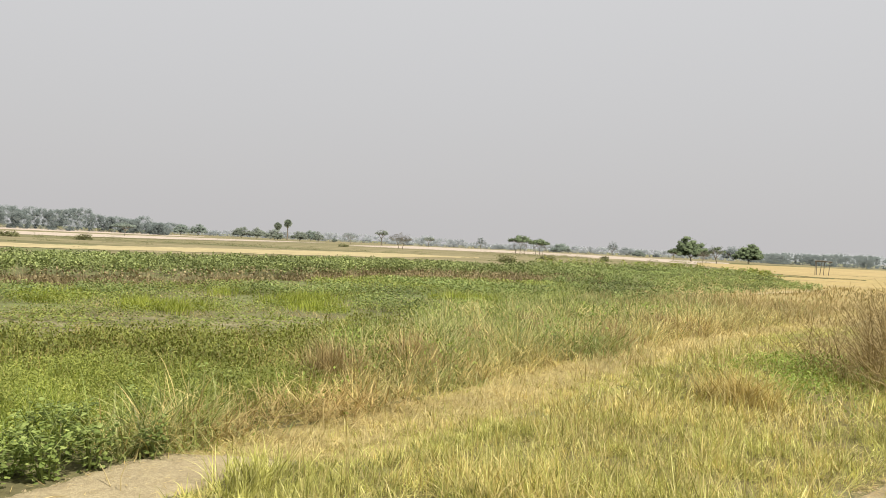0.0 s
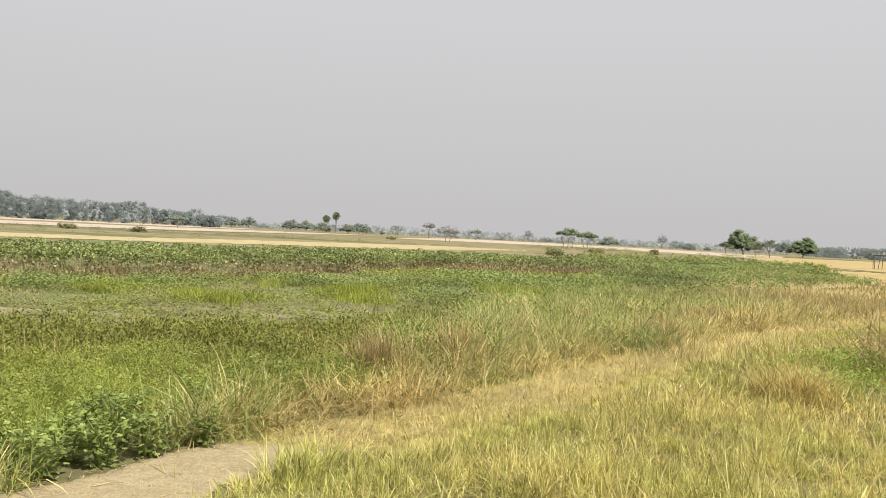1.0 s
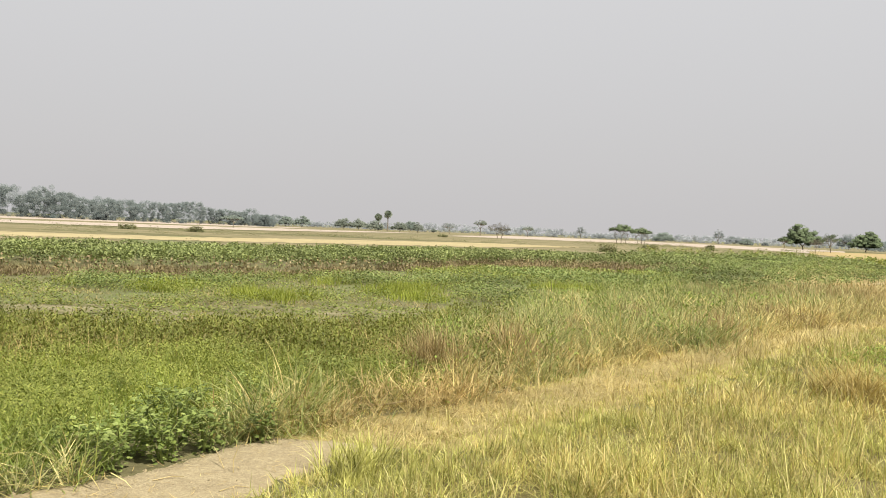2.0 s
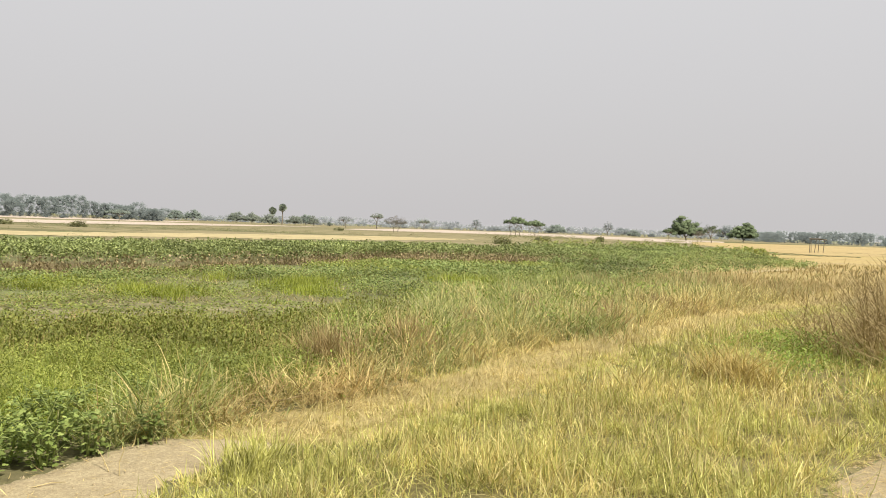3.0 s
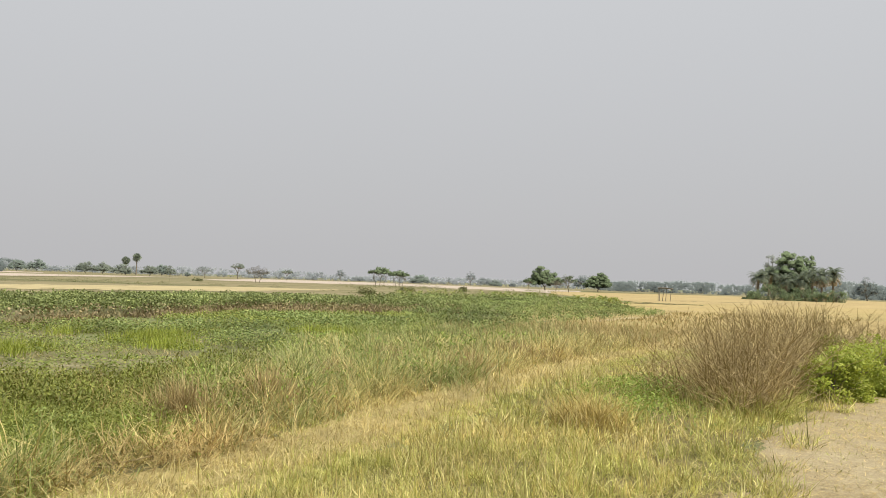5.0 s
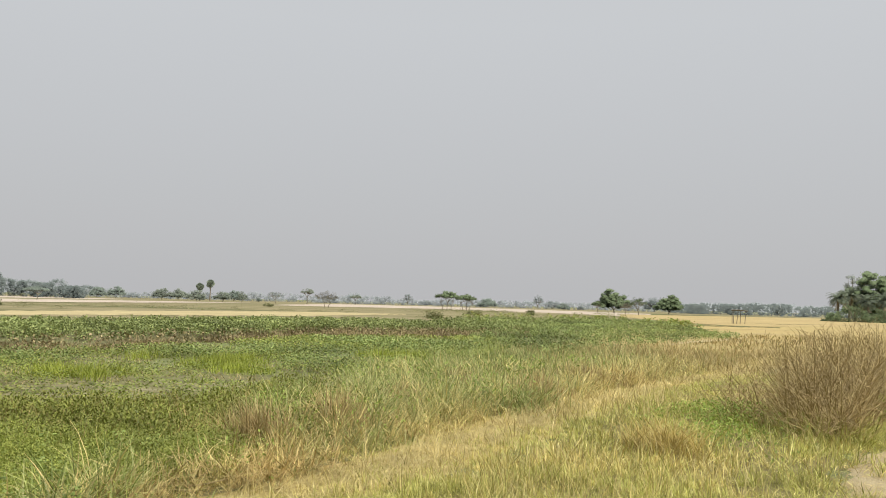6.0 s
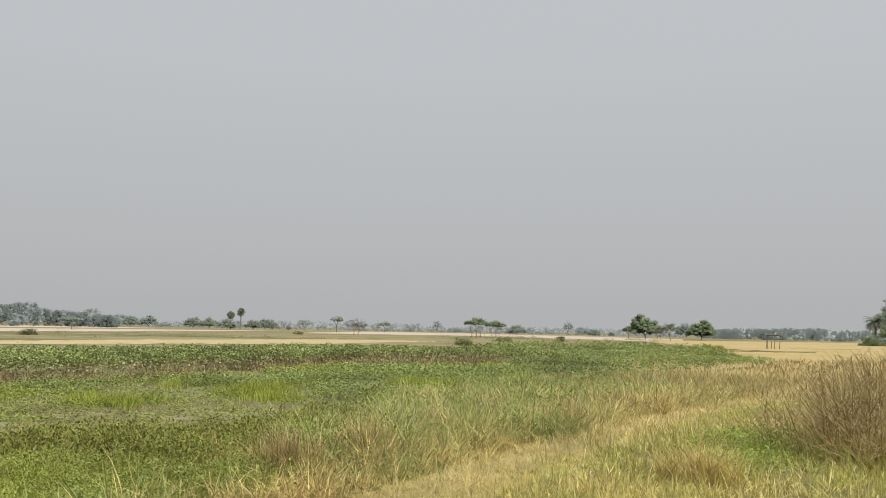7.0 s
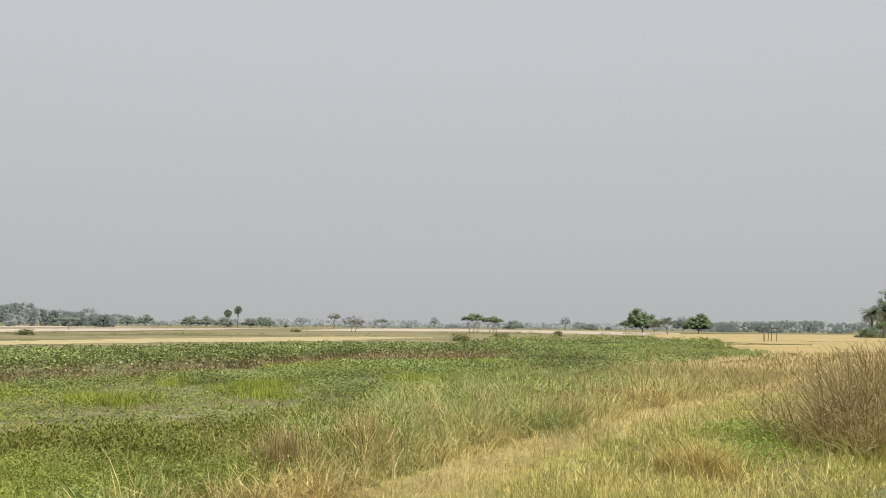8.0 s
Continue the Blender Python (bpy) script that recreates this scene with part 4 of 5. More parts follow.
    stuff("brown_weed_stems", blades(p, g.uniform(0.25, 0.6, n), g.uniform(0.006, 0.012, n), g.uniform(0, 0.4, n), g.uniform(0, 0.5, n), g, 2), M_BROWN, "brown weed stems at the edge of a hollow", "weeds")


FRESH = ((-6.0, 18.9, 1.2, 1.0), (-3.8, 22.8, 1.1, 1.8), (-3.0, 20.6, 0.8, 0.6), (-9.6, 20.6, 0.8, 0.9), (0.9, 27.0, 1.2, 1.4))
LEAFY = ((-10.9, 20.2, 1.8, 1.6), (-8.6, 22.6, 1.6, 1.4), (-5.5, 25.5, 2.4, 1.6), (-2.4, 27.0, 2.2, 2.0), (-1.2, 22.3, 1.3, 1.6), (2.2, 31.0, 2.5, 2.6), (-13.0, 22.0, 1.6, 1.4), (0.2, 33.5, 2.5, 2.0))
TAN = ((-7.5, 19.2, 1.3, 0.9), (-6.2, 22.6, 0.8, 1.2), (-0.6, 25.2, 1.2, 1.4), (-8.4, 17.3, 1.1, 0.6), (-11.0, 18.0, 1.4, 0.8), (-4.4, 28.6, 1.8, 1.6), (-4.6, 20.4, 0.7, 0.6))


def beyond_pond():
    def flat(x, y, r, a):
        near = 17.8 + np.clip((a + 12) * 0.2, 0, 5)
        far = np.minimum(28.5 + np.clip((a + 24) * 0.55, 0, 22), crop_front(a) - 1.8 + 1.6 * (lattice(x, y, 1.5, 108) - 0.5))
        return ((r > near) & (r < far) & (a < 11 + 5 * (lattice(x, y, 4, 105) - 0.5))).astype(float)
    p, g = spots(560, 16.5, 50, -42, 13, lambda x, y, r, a: flat(x, y, r, a) * np.clip(3.4 * clumps(x, y, 1.3, 101) - 1.2, 0.05, 1) * (1 - 0.9 * patch_of(x, y, TAN)) * (1 - 0.7 * patch_of(x, y, FRESH)) * thin_far(r, 19), 170)
    n = len(p)
    p[:, 2] += g.uniform(0.02, 0.24, n) * (0.4 + 0.9 * clumps(p[:, 0], p[:, 1], 1.3, 101))
    far = np.hypot(p[:, 0], p[:, 1]) / 19
    stuff("creeping_green_plants", leaves(p, g.uniform(0.03, 0.062, n) * far, g.uniform(0.02, 0.042, n) * far, g, (0.0, 0.9)), M_CREEP, "low creeping green plants on flat land", "weeds")
    p, g = spots(640, 16.5, 40, -42, 13, lambda x, y, r, a: flat(x, y, r, a) * patch_of(x, y, LEAFY) * np.clip(3.4 * clumps(x, y, 0.9, 106) - 1.1, 0.05, 1) * thin_far(r, 21), 174)
    n = len(p)
    p[:, 2] += g.uniform(0.06, 0.36, n)
    far = np.hypot(p[:, 0], p[:, 1]) / 19
    stuff("low_leafy_clumps", leaves(p, g.uniform(0.04, 0.08, n) * far, g.uniform(0.026, 0.052, n) * far, g, (0.0, 0.9)), M_LOWCROP, "knee-high leafy green clumps on flat land", "weeds")
    p, g = spots(420, 16.5, 50, -42, 13, lambda x, y, r, a: flat(x, y, r, a) * np.maximum((clumps(x, y, 2.0, 102) > 0.74) * 0.6, patch_of(x, y, FRESH)) * thin_far(r, 19), 171, 6, 0.12)
    n = len(p)
    stuff("bright_tufts", blades(p, g.uniform(0.14, 0.38, n), g.uniform(0.012, 0.022, n), g.uniform(0, 0.5, n), g.uniform(0, 0.6, n), g, 2), M_BRIGHT, "bright yellow-green grass tufts", "grass")
    p, g = spots(210, 16.5, 50, -42, 13, lambda x, y, r, a: flat(x, y, r, a) * np.maximum(0.45 * (clumps(x, y, 2.0, 103) > 0.5), patch_of(x, y, TAN)) * (1 - 0.9 * patch_of(x, y, FRESH)) * thin_far(r, 19), 172)
    n = len(p)
    stuff("ochre_tufts", blades(p, g.uniform(0.06, 0.18, n), g.uniform(0.012, 0.022, n), g.uniform(0.4, 1.3, n), g.uniform(0, 0.6, n), g, 2), M_OCHRE_TUFT, "short ochre-green grass tufts", "grass")
    p, g = spots(420, 11.5, 20.5, -42, 1, lambda x, y, r, a: in_pond(x, y) * np.clip(4.0 * (clumps(x * 0.4, y, 0.5, 104) - 0.38), 0.10, 1), 173)
    n = len(p)
    p[:, 2] += g.uniform(0.02, 0.09, n)
    stuff("pond_seedlings", leaves(p, g.uniform(0.04, 0.09, n), g.uniform(0.025, 0.05, n), g, (0.0, 0.6)), M_CREEP, "sparse dull green seedlings on dried mud", "weeds")


# ---- crops ----
def crop_plants(name, density, r0, r1, a0, a1, keep, seed, tall, leaf, per, material, label, bare=0.0, sway=0.9):
    """Bushy field plants: leaves round short stems, one growth that nobody could count."""
    p, g = spots(density, r0, r1, a0, a1, keep, seed)
    n = len(p)
    h = tall * g.uniform(0.75, 1.25, n)
    stem = blades(p, h * 0.95, np.full(n, 0.016), g.uniform(0, 0.25, n), g.uniform(0, 0.2, n), g, 2)
    which = np.repeat(np.arange(n), per)
    m = len(which)
    foot = bare * g.uniform(0.3, 1.3, n)[which]
    up = foot + (1 - foot) * np.sqrt(g.random(m))
    wide = h[which] * 0.5 * np.sqrt(np.clip(1.15 - (up - 0.55) ** 2 * 2.5, 0.1, 1.2))
    a, q = g.uniform(0, 2 * np.pi, m), np.sqrt(g.random(m))
    at = p[which] + np.stack([np.cos(a) * q * wide, np.sin(a) * q * wide, up * h[which]], 1)
    size = leaf * g.uniform(0.6, 1.35, m)
    stuff(name, leaves(at, size, size * 0.8, g, (0.0, sway)), material, label, "crop")
    stuff(name + "_stems", stem, M_STEM, "thin reddish-brown stems of field crop", "crop")


def crop_front(a):
    return np.interp(a, [-60, -24, -17.7, -10.7, -3.3, 4.5, 10.3, 13], [25.5, 27.8, 29.2, 33.9, 39.7, 41.2, 45.9, 47])


def crops():
    def cotton(x, y, r, a):
        front = crop_front(a) + 1.6 * (lattice(x, y, 1.5, 111) - 0.5)
        deep = np.interp(a, [-24, -3, 8, 12], [9.0, 9.5, 8.0, 1.0])
        return ((r > front) & (r < front + deep)).astype(float) * np.clip(2.2 * clumps(x, y, 1.4, 112) - 0.25, 0.25, 1) * (1 - 0.4 * np.clip((a + 4) / 6, 0, 1))
    crop_plants("bushy_crop", 4.8, 24, 58, -42, 13, cotton, 180, 0.66, 0.082, 72, M_CROP, "bushy green field crop with dusty leaves", 0.40, 1.2)

    def back_rows(x, y, r, a):
        end = np.interp(a, [-60, -24, -10.8, -4.8, 2.5], [47, 52, 61, 66, 68])
        return ((r > crop_front(a) + 8.0) & (r < end)).astype(float) * np.clip(2.4 * clumps(x * 0.5, y, 3.0, 119) - 0.3, 0.2, 1) * np.clip((4 - a) / 5, 0, 1)
    crop_plants("far_crop_rows", 1.7, 33, 70, -40, 4, back_rows, 186, 0.32, 0.13, 18, M_CROP, "bushy green crop farther back in a field", 0.2, 1.2)

    def front_strip(x, y, r, a):
        near = crop_front(a) - 2.6 + 1.6 * lattice(x, y, 2.0, 115)
        return (r > near) & (r < crop_front(a) + 1.2 + 7.5 * np.clip((a + 11) / 10, 0, 1))
    p, g = spots(330, 23, 54, -42, 11, lambda x, y, r, a: front_strip(x, y, r, a) * np.clip(3.6 * clumps(x, y, 1.5, 113) - 1.15, 0.06, 1) * thin_far(r, 30), 181, 6, 0.14)
    n = len(p)
    far = np.clip(np.hypot(p[:, 0], p[:, 1]) / 30, 0.9, 1.6)
    stuff("reddish_field_edge", blades(p, g.uniform(0.10, 0.40, n) * (1 + 0.5 * np.clip((p[:, 0] / p[:, 1] + 0.17) * 8, 0, 1)), g.uniform(0.014, 0.028, n) * far, g.uniform(0.1, 1.2, n), g.uniform(0, 0.9, n), g, 2), M_STEM, "reddish-brown dead stems along a crop edge", "weeds")
    p, g = spots(46, 23, 54, -42, 11, lambda x, y, r, a: front_strip(x, y, r, a) * np.clip(3.0 * clumps(x, y, 1.0, 116) - 1.0, 0.02, 1), 184)
    n = len(p)
    p[:, 2] += g.uniform(0.05, 0.5, n)
    stuff("withered_crop_leaves", leaves(p, g.uniform(0.07, 0.14, n), g.uniform(0.05, 0.10, n), g, (0.0, 1.2)), M_STEM, "withered brown leaves along a crop edge", "crop")

    def low(x, y, r, a):
        near = np.interp(a, [6, 12.2, 19.6, 23.5], [36, 27, 40, 51])
        far = np.interp(a, [6, 12, 16, 21, 23.8], [66, 72, 76, 74, 57])
        return ((r > near) & (r < far) & (a > 7)).astype(float) * np.clip(2.6 * clumps(x, y, 3.0, 114) - 0.35, 0.15, 1)
    crop_plants("low_green_crop", 3.2, 26, 80, 7, 24.5, low, 182, 0.38, 0.082, 36, M_LOWCROP, "low green leafy field crop", 0.1)

    def rim(a):
        return np.interp(a, [1, 4.8, 8.7, 12.4, 16, 19, 21, 23.0], [70, 84, 93, 108, 107, 96, 80, 55])

    def far_part(x, y, r, a):
        near = np.interp(a, [1, 7, 8, 12, 16, 21, 23.8], [60, 62, 66, 72, 76, 74, 57])
        return ((r > near - 3) & (r < rim(a))).astype(float) * np.clip(3.0 * clumps(x * 0.5, y, 5.0, 118) - 0.5, 0.1, 1) * np.clip((a - 3.5) / 4, 0, 1)
    crop_plants("far_green_crop", 1.5, 55, 112, 1, 23.5, far_part, 185, 0.42, 0.15, 22, M_LOWCROP, "low green leafy growth farther along a field", 0.05)

    def edge(x, y, r, a):
        return ((np.abs(r - rim(a) + 2) < 4) & (a > 6.5)).astype(float) * np.clip(3.4 * clumps(x, y, 6.0, 117) - 1.1, 0.04, 1)
    crop_plants("dark_edge_bushes", 0.9, 55, 114, 2, 24, edge, 183, 0.7, 0.17, 36, M_CREEP, "dark scrubby growth along a field edge", 0.05)


def middle_distance():
    """Rough grass out to the far fields."""
    p, g = spots(30, 24, 110, 8, EAST, lambda x, y, r, a: ((r > np.interp(a, [8, 16, 24, 30], [24, 26, 23, 16])) & (r < np.interp(a, [8, 16, 19, 23.5, 25, 41], [34, 34, 40, 48, 62, 66]))) * np.clip(2.4 * clumps(x, y, 2.2, 121) - 0.45, 0.1, 1) * np.clip((a - 11) / 7, 0, 1) * thin_far(r, 26) * ~on_road(x, y), 190)
    n = len(p)
    far = np.hypot(p[:, 0], p[:, 1]) / 26
    stuff("rough_ochre_grass", blades(p, g.uniform(0.15, 0.45, n), 0.026 * far * g.uniform(0.6, 1.4, n), g.uniform(0, 0.9, n), g.uniform(0, 0.9, n), g, 3), M_OCHRE_BLADE, "rough dry ochre grass", "grass")
    p, g = spots(190, 18, 34, 5, EAST, lambda x, y, r, a: (off_line(x, y, PATH) < -0.4) * np.clip(2.4 * clumps(x, y, 1.2, 122) - 0.45, 0.12, 1) * np.clip((a - 9) / 8, 0, 1), 191, 10, 0.16)
    n = len(p)
    stuff("tall_pale_grass", blades(p, g.uniform(0.2, 0.6, n), g.uniform(0.009, 0.018, n), g.uniform(0, 0.9, n), g.uniform(0.1, 1.4, n), g, 3), M_OCHRE_BLADE, "tall brownish dry grass", "grass")
    p, g = spots(220, 18, 36, 3, 24, lambda x, y, r, a: (off_line(x, y, PATH) < -0.6) * np.clip(3.0 * clumps(x, y, 1.6, 125) - 0.9, 0.05, 1) * np.clip((22 - a) / 8, 0.15, 1), 194, 10, 0.16)
    n = len(p)
    stuff("far_bank_grass", blades(p, g.uniform(0.2, 0.55, n), g.uniform(0.009, 0.017, n), g.uniform(0, 0.9, n), g.uniform(0.1, 1.4, n), g, 3), M_GREEN, "rank green grass at the far end of a bank", "grass")
    p, g = spots(0.10, 42, 330, -42, 18, lambda x, y, r, a: (r > crop_front(a) + 9) * np.clip(4 * clumps(x * 0.4, y, 9.0, 123) - 1.9, 0.0, 1) * ((r < np.interp(a, [-24, -10.8, -4.8, 2.5, 3], [66, 77, 84, 118, 225])) | ((r > np.interp(a, [-24, -10.8, -4.8, 2.5, 3], [86, 110, 126, 126, 225])) & (r < 135))) * thin_far(r, 60), 192)
    p = p[:260]
    n, each = len(p), 90
    size = g.uniform(0.5, 1.6, n) * np.clip(np.hypot(p[:, 0], p[:, 1]) / 80, 0.8, 2.2)
    which = np.repeat(np.arange(n), each)
    turn, out = g.uniform(0, 2 * np.pi, n * each), np.sqrt(g.random(n * each))
    at = p[which] + np.stack([np.cos(turn) * out, np.sin(turn) * out, 0.35 * (1 - out ** 2) * g.random(n * each) + 0.02], 1) * size[which][:, None]
    leaf = 0.0010 * np.hypot(at[:, 0], at[:, 1]) * g.uniform(0.7, 1.6, n * each)
    stuff("fallow_scrub", leaves(at, leaf, leaf * 0.6, g, (0.0, 0.7)), M_FALLOW_TUFT, "low scrubby growth on fallow land", "scrub")


verge_grass()
path_straw()
bank_growth()
bank_stands()
flattened_grass()
bank_weeds()
hollow_growth()
beyond_pond()
crops()
middle_distance()


# ---- plants that stand singly ----
def lobed_leaf(at, way, up, size, g):
    """A broad three-lobed leaf as a shallow fan."""
    side = way.cross(up).normalized()
    rim = [(-0.05, 0.28), (0.22, 0.52), (0.45, 0.30), (0.75, 0.34), (1.0, 0.0), (0.75, -0.34), (0.45, -0.30), (0.22, -0.52), (-0.05, -0.28)]
    v = [at + way * (0.3 * size)] + [at + way * (f * size) + side * (s * size) - up * (0.22 * abs(s) * size + 0.12 * f * f * size) for f, s in rim]
    return np.array([tuple(p) for p in v]), np.zeros((0, 4), np.int64), np.array([(0, i, i + 1) for i in range(1, 9)] + [(0, 9, 1)])


def broadleaf_plant(x, y, tall, wide, count, seed):
    g = random.Random(seed)
    base = new("broadleaf_plant")
    base.location = (x, y, float(terrain(x, y)))
    stems, blads = [], []
    for k in range(max(3, count // 14)):
        a, q = g.uniform(0, 6.283), math.sqrt(g.random()) * wide * 0.5
        top = Vector((math.cos(a) * q, math.sin(a) * q, tall * g.uniform(0.6, 1.0)))
        mid = top * 0.5 + Vector((g.uniform(-0.04, 0.04), g.uniform(-0.04, 0.04), 0.06))
        stems.append(tube([(top.x * 0.15, top.y * 0.15, -0.02), mid, top], [0.008, 0.006, 0.003], 4))
        for j in range(52):
            s = g.uniform(0.05, 1.0)
            at = mid.lerp(top, (s - 0.5) * 2) if s > 0.5 else Vector((top.x * 0.15, top.y * 0.15, 0)).lerp(mid, s * 2)
            w = g.uniform(0, 6.283)
            way = Vector((math.cos(w), math.sin(w), g.uniform(-0.35, 0.35))).normalized()
            up = Vector((g.uniform(-0.8, 0.8), g.uniform(-0.8, 0.8), 1)).normalized()
            stalk = g.uniform(0.03, 0.09)
            blads.append(lobed_leaf(at + way * stalk, way, up, g.uniform(0.022, 0.044), g))
    part("stem", joined(*stems), M_BROAD, base)
    part("foliage", joined(*blads), M_BROAD, base)
    return tagged(base, "broad-leaved dark green plant beside a bare path", "plant", "broadleaf plants by the path")


for i, (x, y, tall, wide, count) in enumerate(BROADLEAF):
    broadleaf_plant(x, y, tall, wide, count, 300 + i)


def dry_shrub(x, y, tall, wide, count, seed):
    g = random.Random(seed)
    base = new("dry_shrub")
    base.location = (x, y, float(terrain(x, y)))
    main, twigs = [], []
    for k in range(count):
        a, q = g.uniform(0, 6.283), math.sqrt(g.random())
        foot = Vector((math.cos(a) * q * wide * 0.34, math.sin(a) * q * wide * 0.34, -0.02))
        b = a + g.uniform(-1.4, 1.4)
        reach = g.uniform(0.04, 0.52) * (0.45 + q) * wide
        h = tall * g.choice((g.uniform(0.25, 0.7), g.uniform(0.45, 0.9), g.uniform(0.7, 1.06))) * (1.05 - 0.42 * reach / wide)
        tip = foot + Vector((math.cos(b) * reach, math.sin(b) * reach, h))
        mid = foot.lerp(tip, 0.5) + Vector((g.uniform(-0.16, 0.16), g.uniform(-0.16, 0.16), g.uniform(0.0, 0.16) * h))
        end = tip + Vector((math.cos(b) * 0.05, math.sin(b) * 0.05, g.uniform(-0.05, 0.05)))
        main.append(tube([foot, mid, tip, end], [0.007, 0.0055, 0.003, 0.002], 3))
        for j in range(10):
            s = g.uniform(0.12, 0.97)
            at = foot.lerp(mid, s * 2) if s < 0.5 else mid.lerp(tip, s * 2 - 1)
            c = g.uniform(0, 6.283)
            ln = g.uniform(0.08, 0.36)
            off = at + Vector((math.cos(c) * ln * 0.75, math.sin(c) * ln * 0.75, ln * g.uniform(-0.1, 0.95)))
            twigs.append(tube([at, off], [0.0036, 0.0018], 3))
    tagged(part("stem", joined(*main), M_TWIG, base), kind="stuff")
    tagged(part("twig", joined(*twigs), M_TWIG, base), kind="stuff")
    n = count * 4
    r = rng_of(seed)
    a, q = r.uniform(0, 2 * np.pi, n), np.sqrt(r.random(n)) * wide * 0.55
    at = np.stack([np.cos(a) * q, np.sin(a) * q, tall * r.uniform(0.1, 0.95, n) * (1.05 - 0.45 * q / wide)], 1)
    tagged(part("seed_head", leaves(at, r.uniform(0.012, 0.03, n), r.uniform(0.004, 0.010, n), r), M_TWIG, base), kind="stuff")
    n = count * 7
    a, q = r.uniform(0, 2 * np.pi, n), np.sqrt(r.random(n)) * wide * 0.5
    root = np.stack([np.cos(a) * q, np.sin(a) * q, np.full(n, -0.01), a + r.normal(size=n)], 1)
    tagged(part("grass_skirt", blades(root, r.uniform(0.15, 0.6, n), r.uniform(0.006, 0.012, n), r.uniform(0.1, 0.8, n), r.uniform(0.2, 1.2, n), r, 3), M_HALF, base, "grey-green grass grown through the foot"), kind="stuff")
    return tagged(base, "leafless brown dry shrub of thin twiggy stems", "shrub", "dry shrubs by the road")


SHRUBS = (
    (6.25, 11.1, 1.42, 1.5, 150), (7.0, 12.0, 1.48, 1.6, 145), (7.7, 13.1, 1.5, 1.8, 140), (8.6, 14.0, 1.5, 1.9, 135), (9.4, 15.4, 1.55, 2.1, 130), (10.7, 16.6, 1.55, 2.2, 130),
    (12.2, 18.8, 1.6, 2.6, 130), (5.75, 11.9, 1.05, 1.3, 80), (11.6, 16.2, 1.35, 2.0, 110), (12.9, 17.6, 1.45, 2.2, 110), (6.1, 10.45, 0.75, 0.9, 60),
)
for i, (x, y, tall, wide, count) in enumerate(SHRUBS):
    dry_shrub(x, y, tall, wide, int(count * 0.85), 330 + i)


def leafy_bush(x, y, tall, wide, seed, material, label, leaf=0.07, count=5000):
    base = new("leafy_bush")
    base.location = (x, y, float(terrain(x, y)))
    g, r = random.Random(seed), rng_of(seed)
    limbs = []
    for k in range(9):
        a, q = g.uniform(0, 6.283), g.uniform(0.1, 0.42) * wide
        tip = (math.cos(a) * q, math.sin(a) * q, tall * g.uniform(0.5, 0.85))
        limbs.append(tube([(0, 0, -0.03), (tip[0] * 0.4, tip[1] * 0.4, tip[2] * 0.6), tip], [0.012 * wide, 0.008 * wide, 0.003 * wide], 5))
    part("stem", joined(*limbs), M_BARK, base)
    lobes = [(g.uniform(-0.34, 0.34) * wide, g.uniform(-0.34, 0.34) * wide, 0.08 * tall, g.uniform(0.14, 0.2) * wide) for k in range(6)]
    lobes += [(g.uniform(-0.36, 0.36) * wide, g.uniform(-0.36, 0.36) * wide, g.uniform(0.2, 0.8) * tall, g.uniform(0.12, 0.24) * wide) for k in range(16)]
    each = count // len(lobes)
    at = []
    for cx, cy, cz, rad in lobes:
        d = r.normal(size=(each, 3))
        d /= np.linalg.norm(d, axis=1)[:, None]
        at.append(np.array((cx, cy, cz)) + d * rad * (0.55 + 0.5 * r.random((each, 1))) * (1, 1, 0.75))
    at = np.concatenate(at)
    at[:, 2] = np.abs(at[:, 2])
    n = len(at)
    part("foliage", leaves(at, leaf * r.uniform(0.6, 1.3, n), leaf * 0.55 * r.uniform(0.6, 1.3, n), r), material, base)
    return tagged(base, label, "bush")


for i, (x, y, tall, wide) in enumerate(((8.45, 12.2, 0.85, 1.3), (9.3, 12.9, 0.9, 1.5), (10.4, 13.6, 0.95, 1.7), (11.2, 15.2, 0.95, 1.9), (12.0, 13.8, 0.8, 1.6))):
    leafy_bush(x, y, tall, wide, 350 + i, M_BRIGHT, "fresh bright green leafy bush beside a dirt road")


# ---- trees ----
def soften(mesh):
    """Bends normals towards the sky so far crowns shade evenly, imitating haze's low contrast."""
    n = np.empty(len(mesh.vertices) * 3, np.float32)
    mesh.vertex_normals.foreach_get("vector", n)
    n = 0.45 * n.reshape(-1, 3) + (0, 0, 1)
    n /= np.linalg.norm(n, axis=1)[:, None]
    mesh.normals_split_custom_set_from_vertices([tuple(q) for q in n])


# shape of a crown: clear trunk, underside at the rim, top at the rim (shares of the height), leaf clusters, cluster size, solid hearts
CROWNS = {
    "dome": (0.15, 0.19, 0.46, 150, 0.095, 0.72), "round": (0.10, 0.12, 0.50, 150, 0.09, 0.8), "umbrella": (0.48, 0.62, 0.78, 80, 0.085, 0.65),
    "bush": (0.06, 0.08, 0.45, 66, 0.11, 0.8), "tall": (0.22, 0.34, 0.62, 60, 0.12, 0.7), "airy": (0.34, 0.45, 0.66, 40, 0.10, 0.0), "bare": (0.34, 0.42, 0.66, 54, 0.085, 0.0),
}


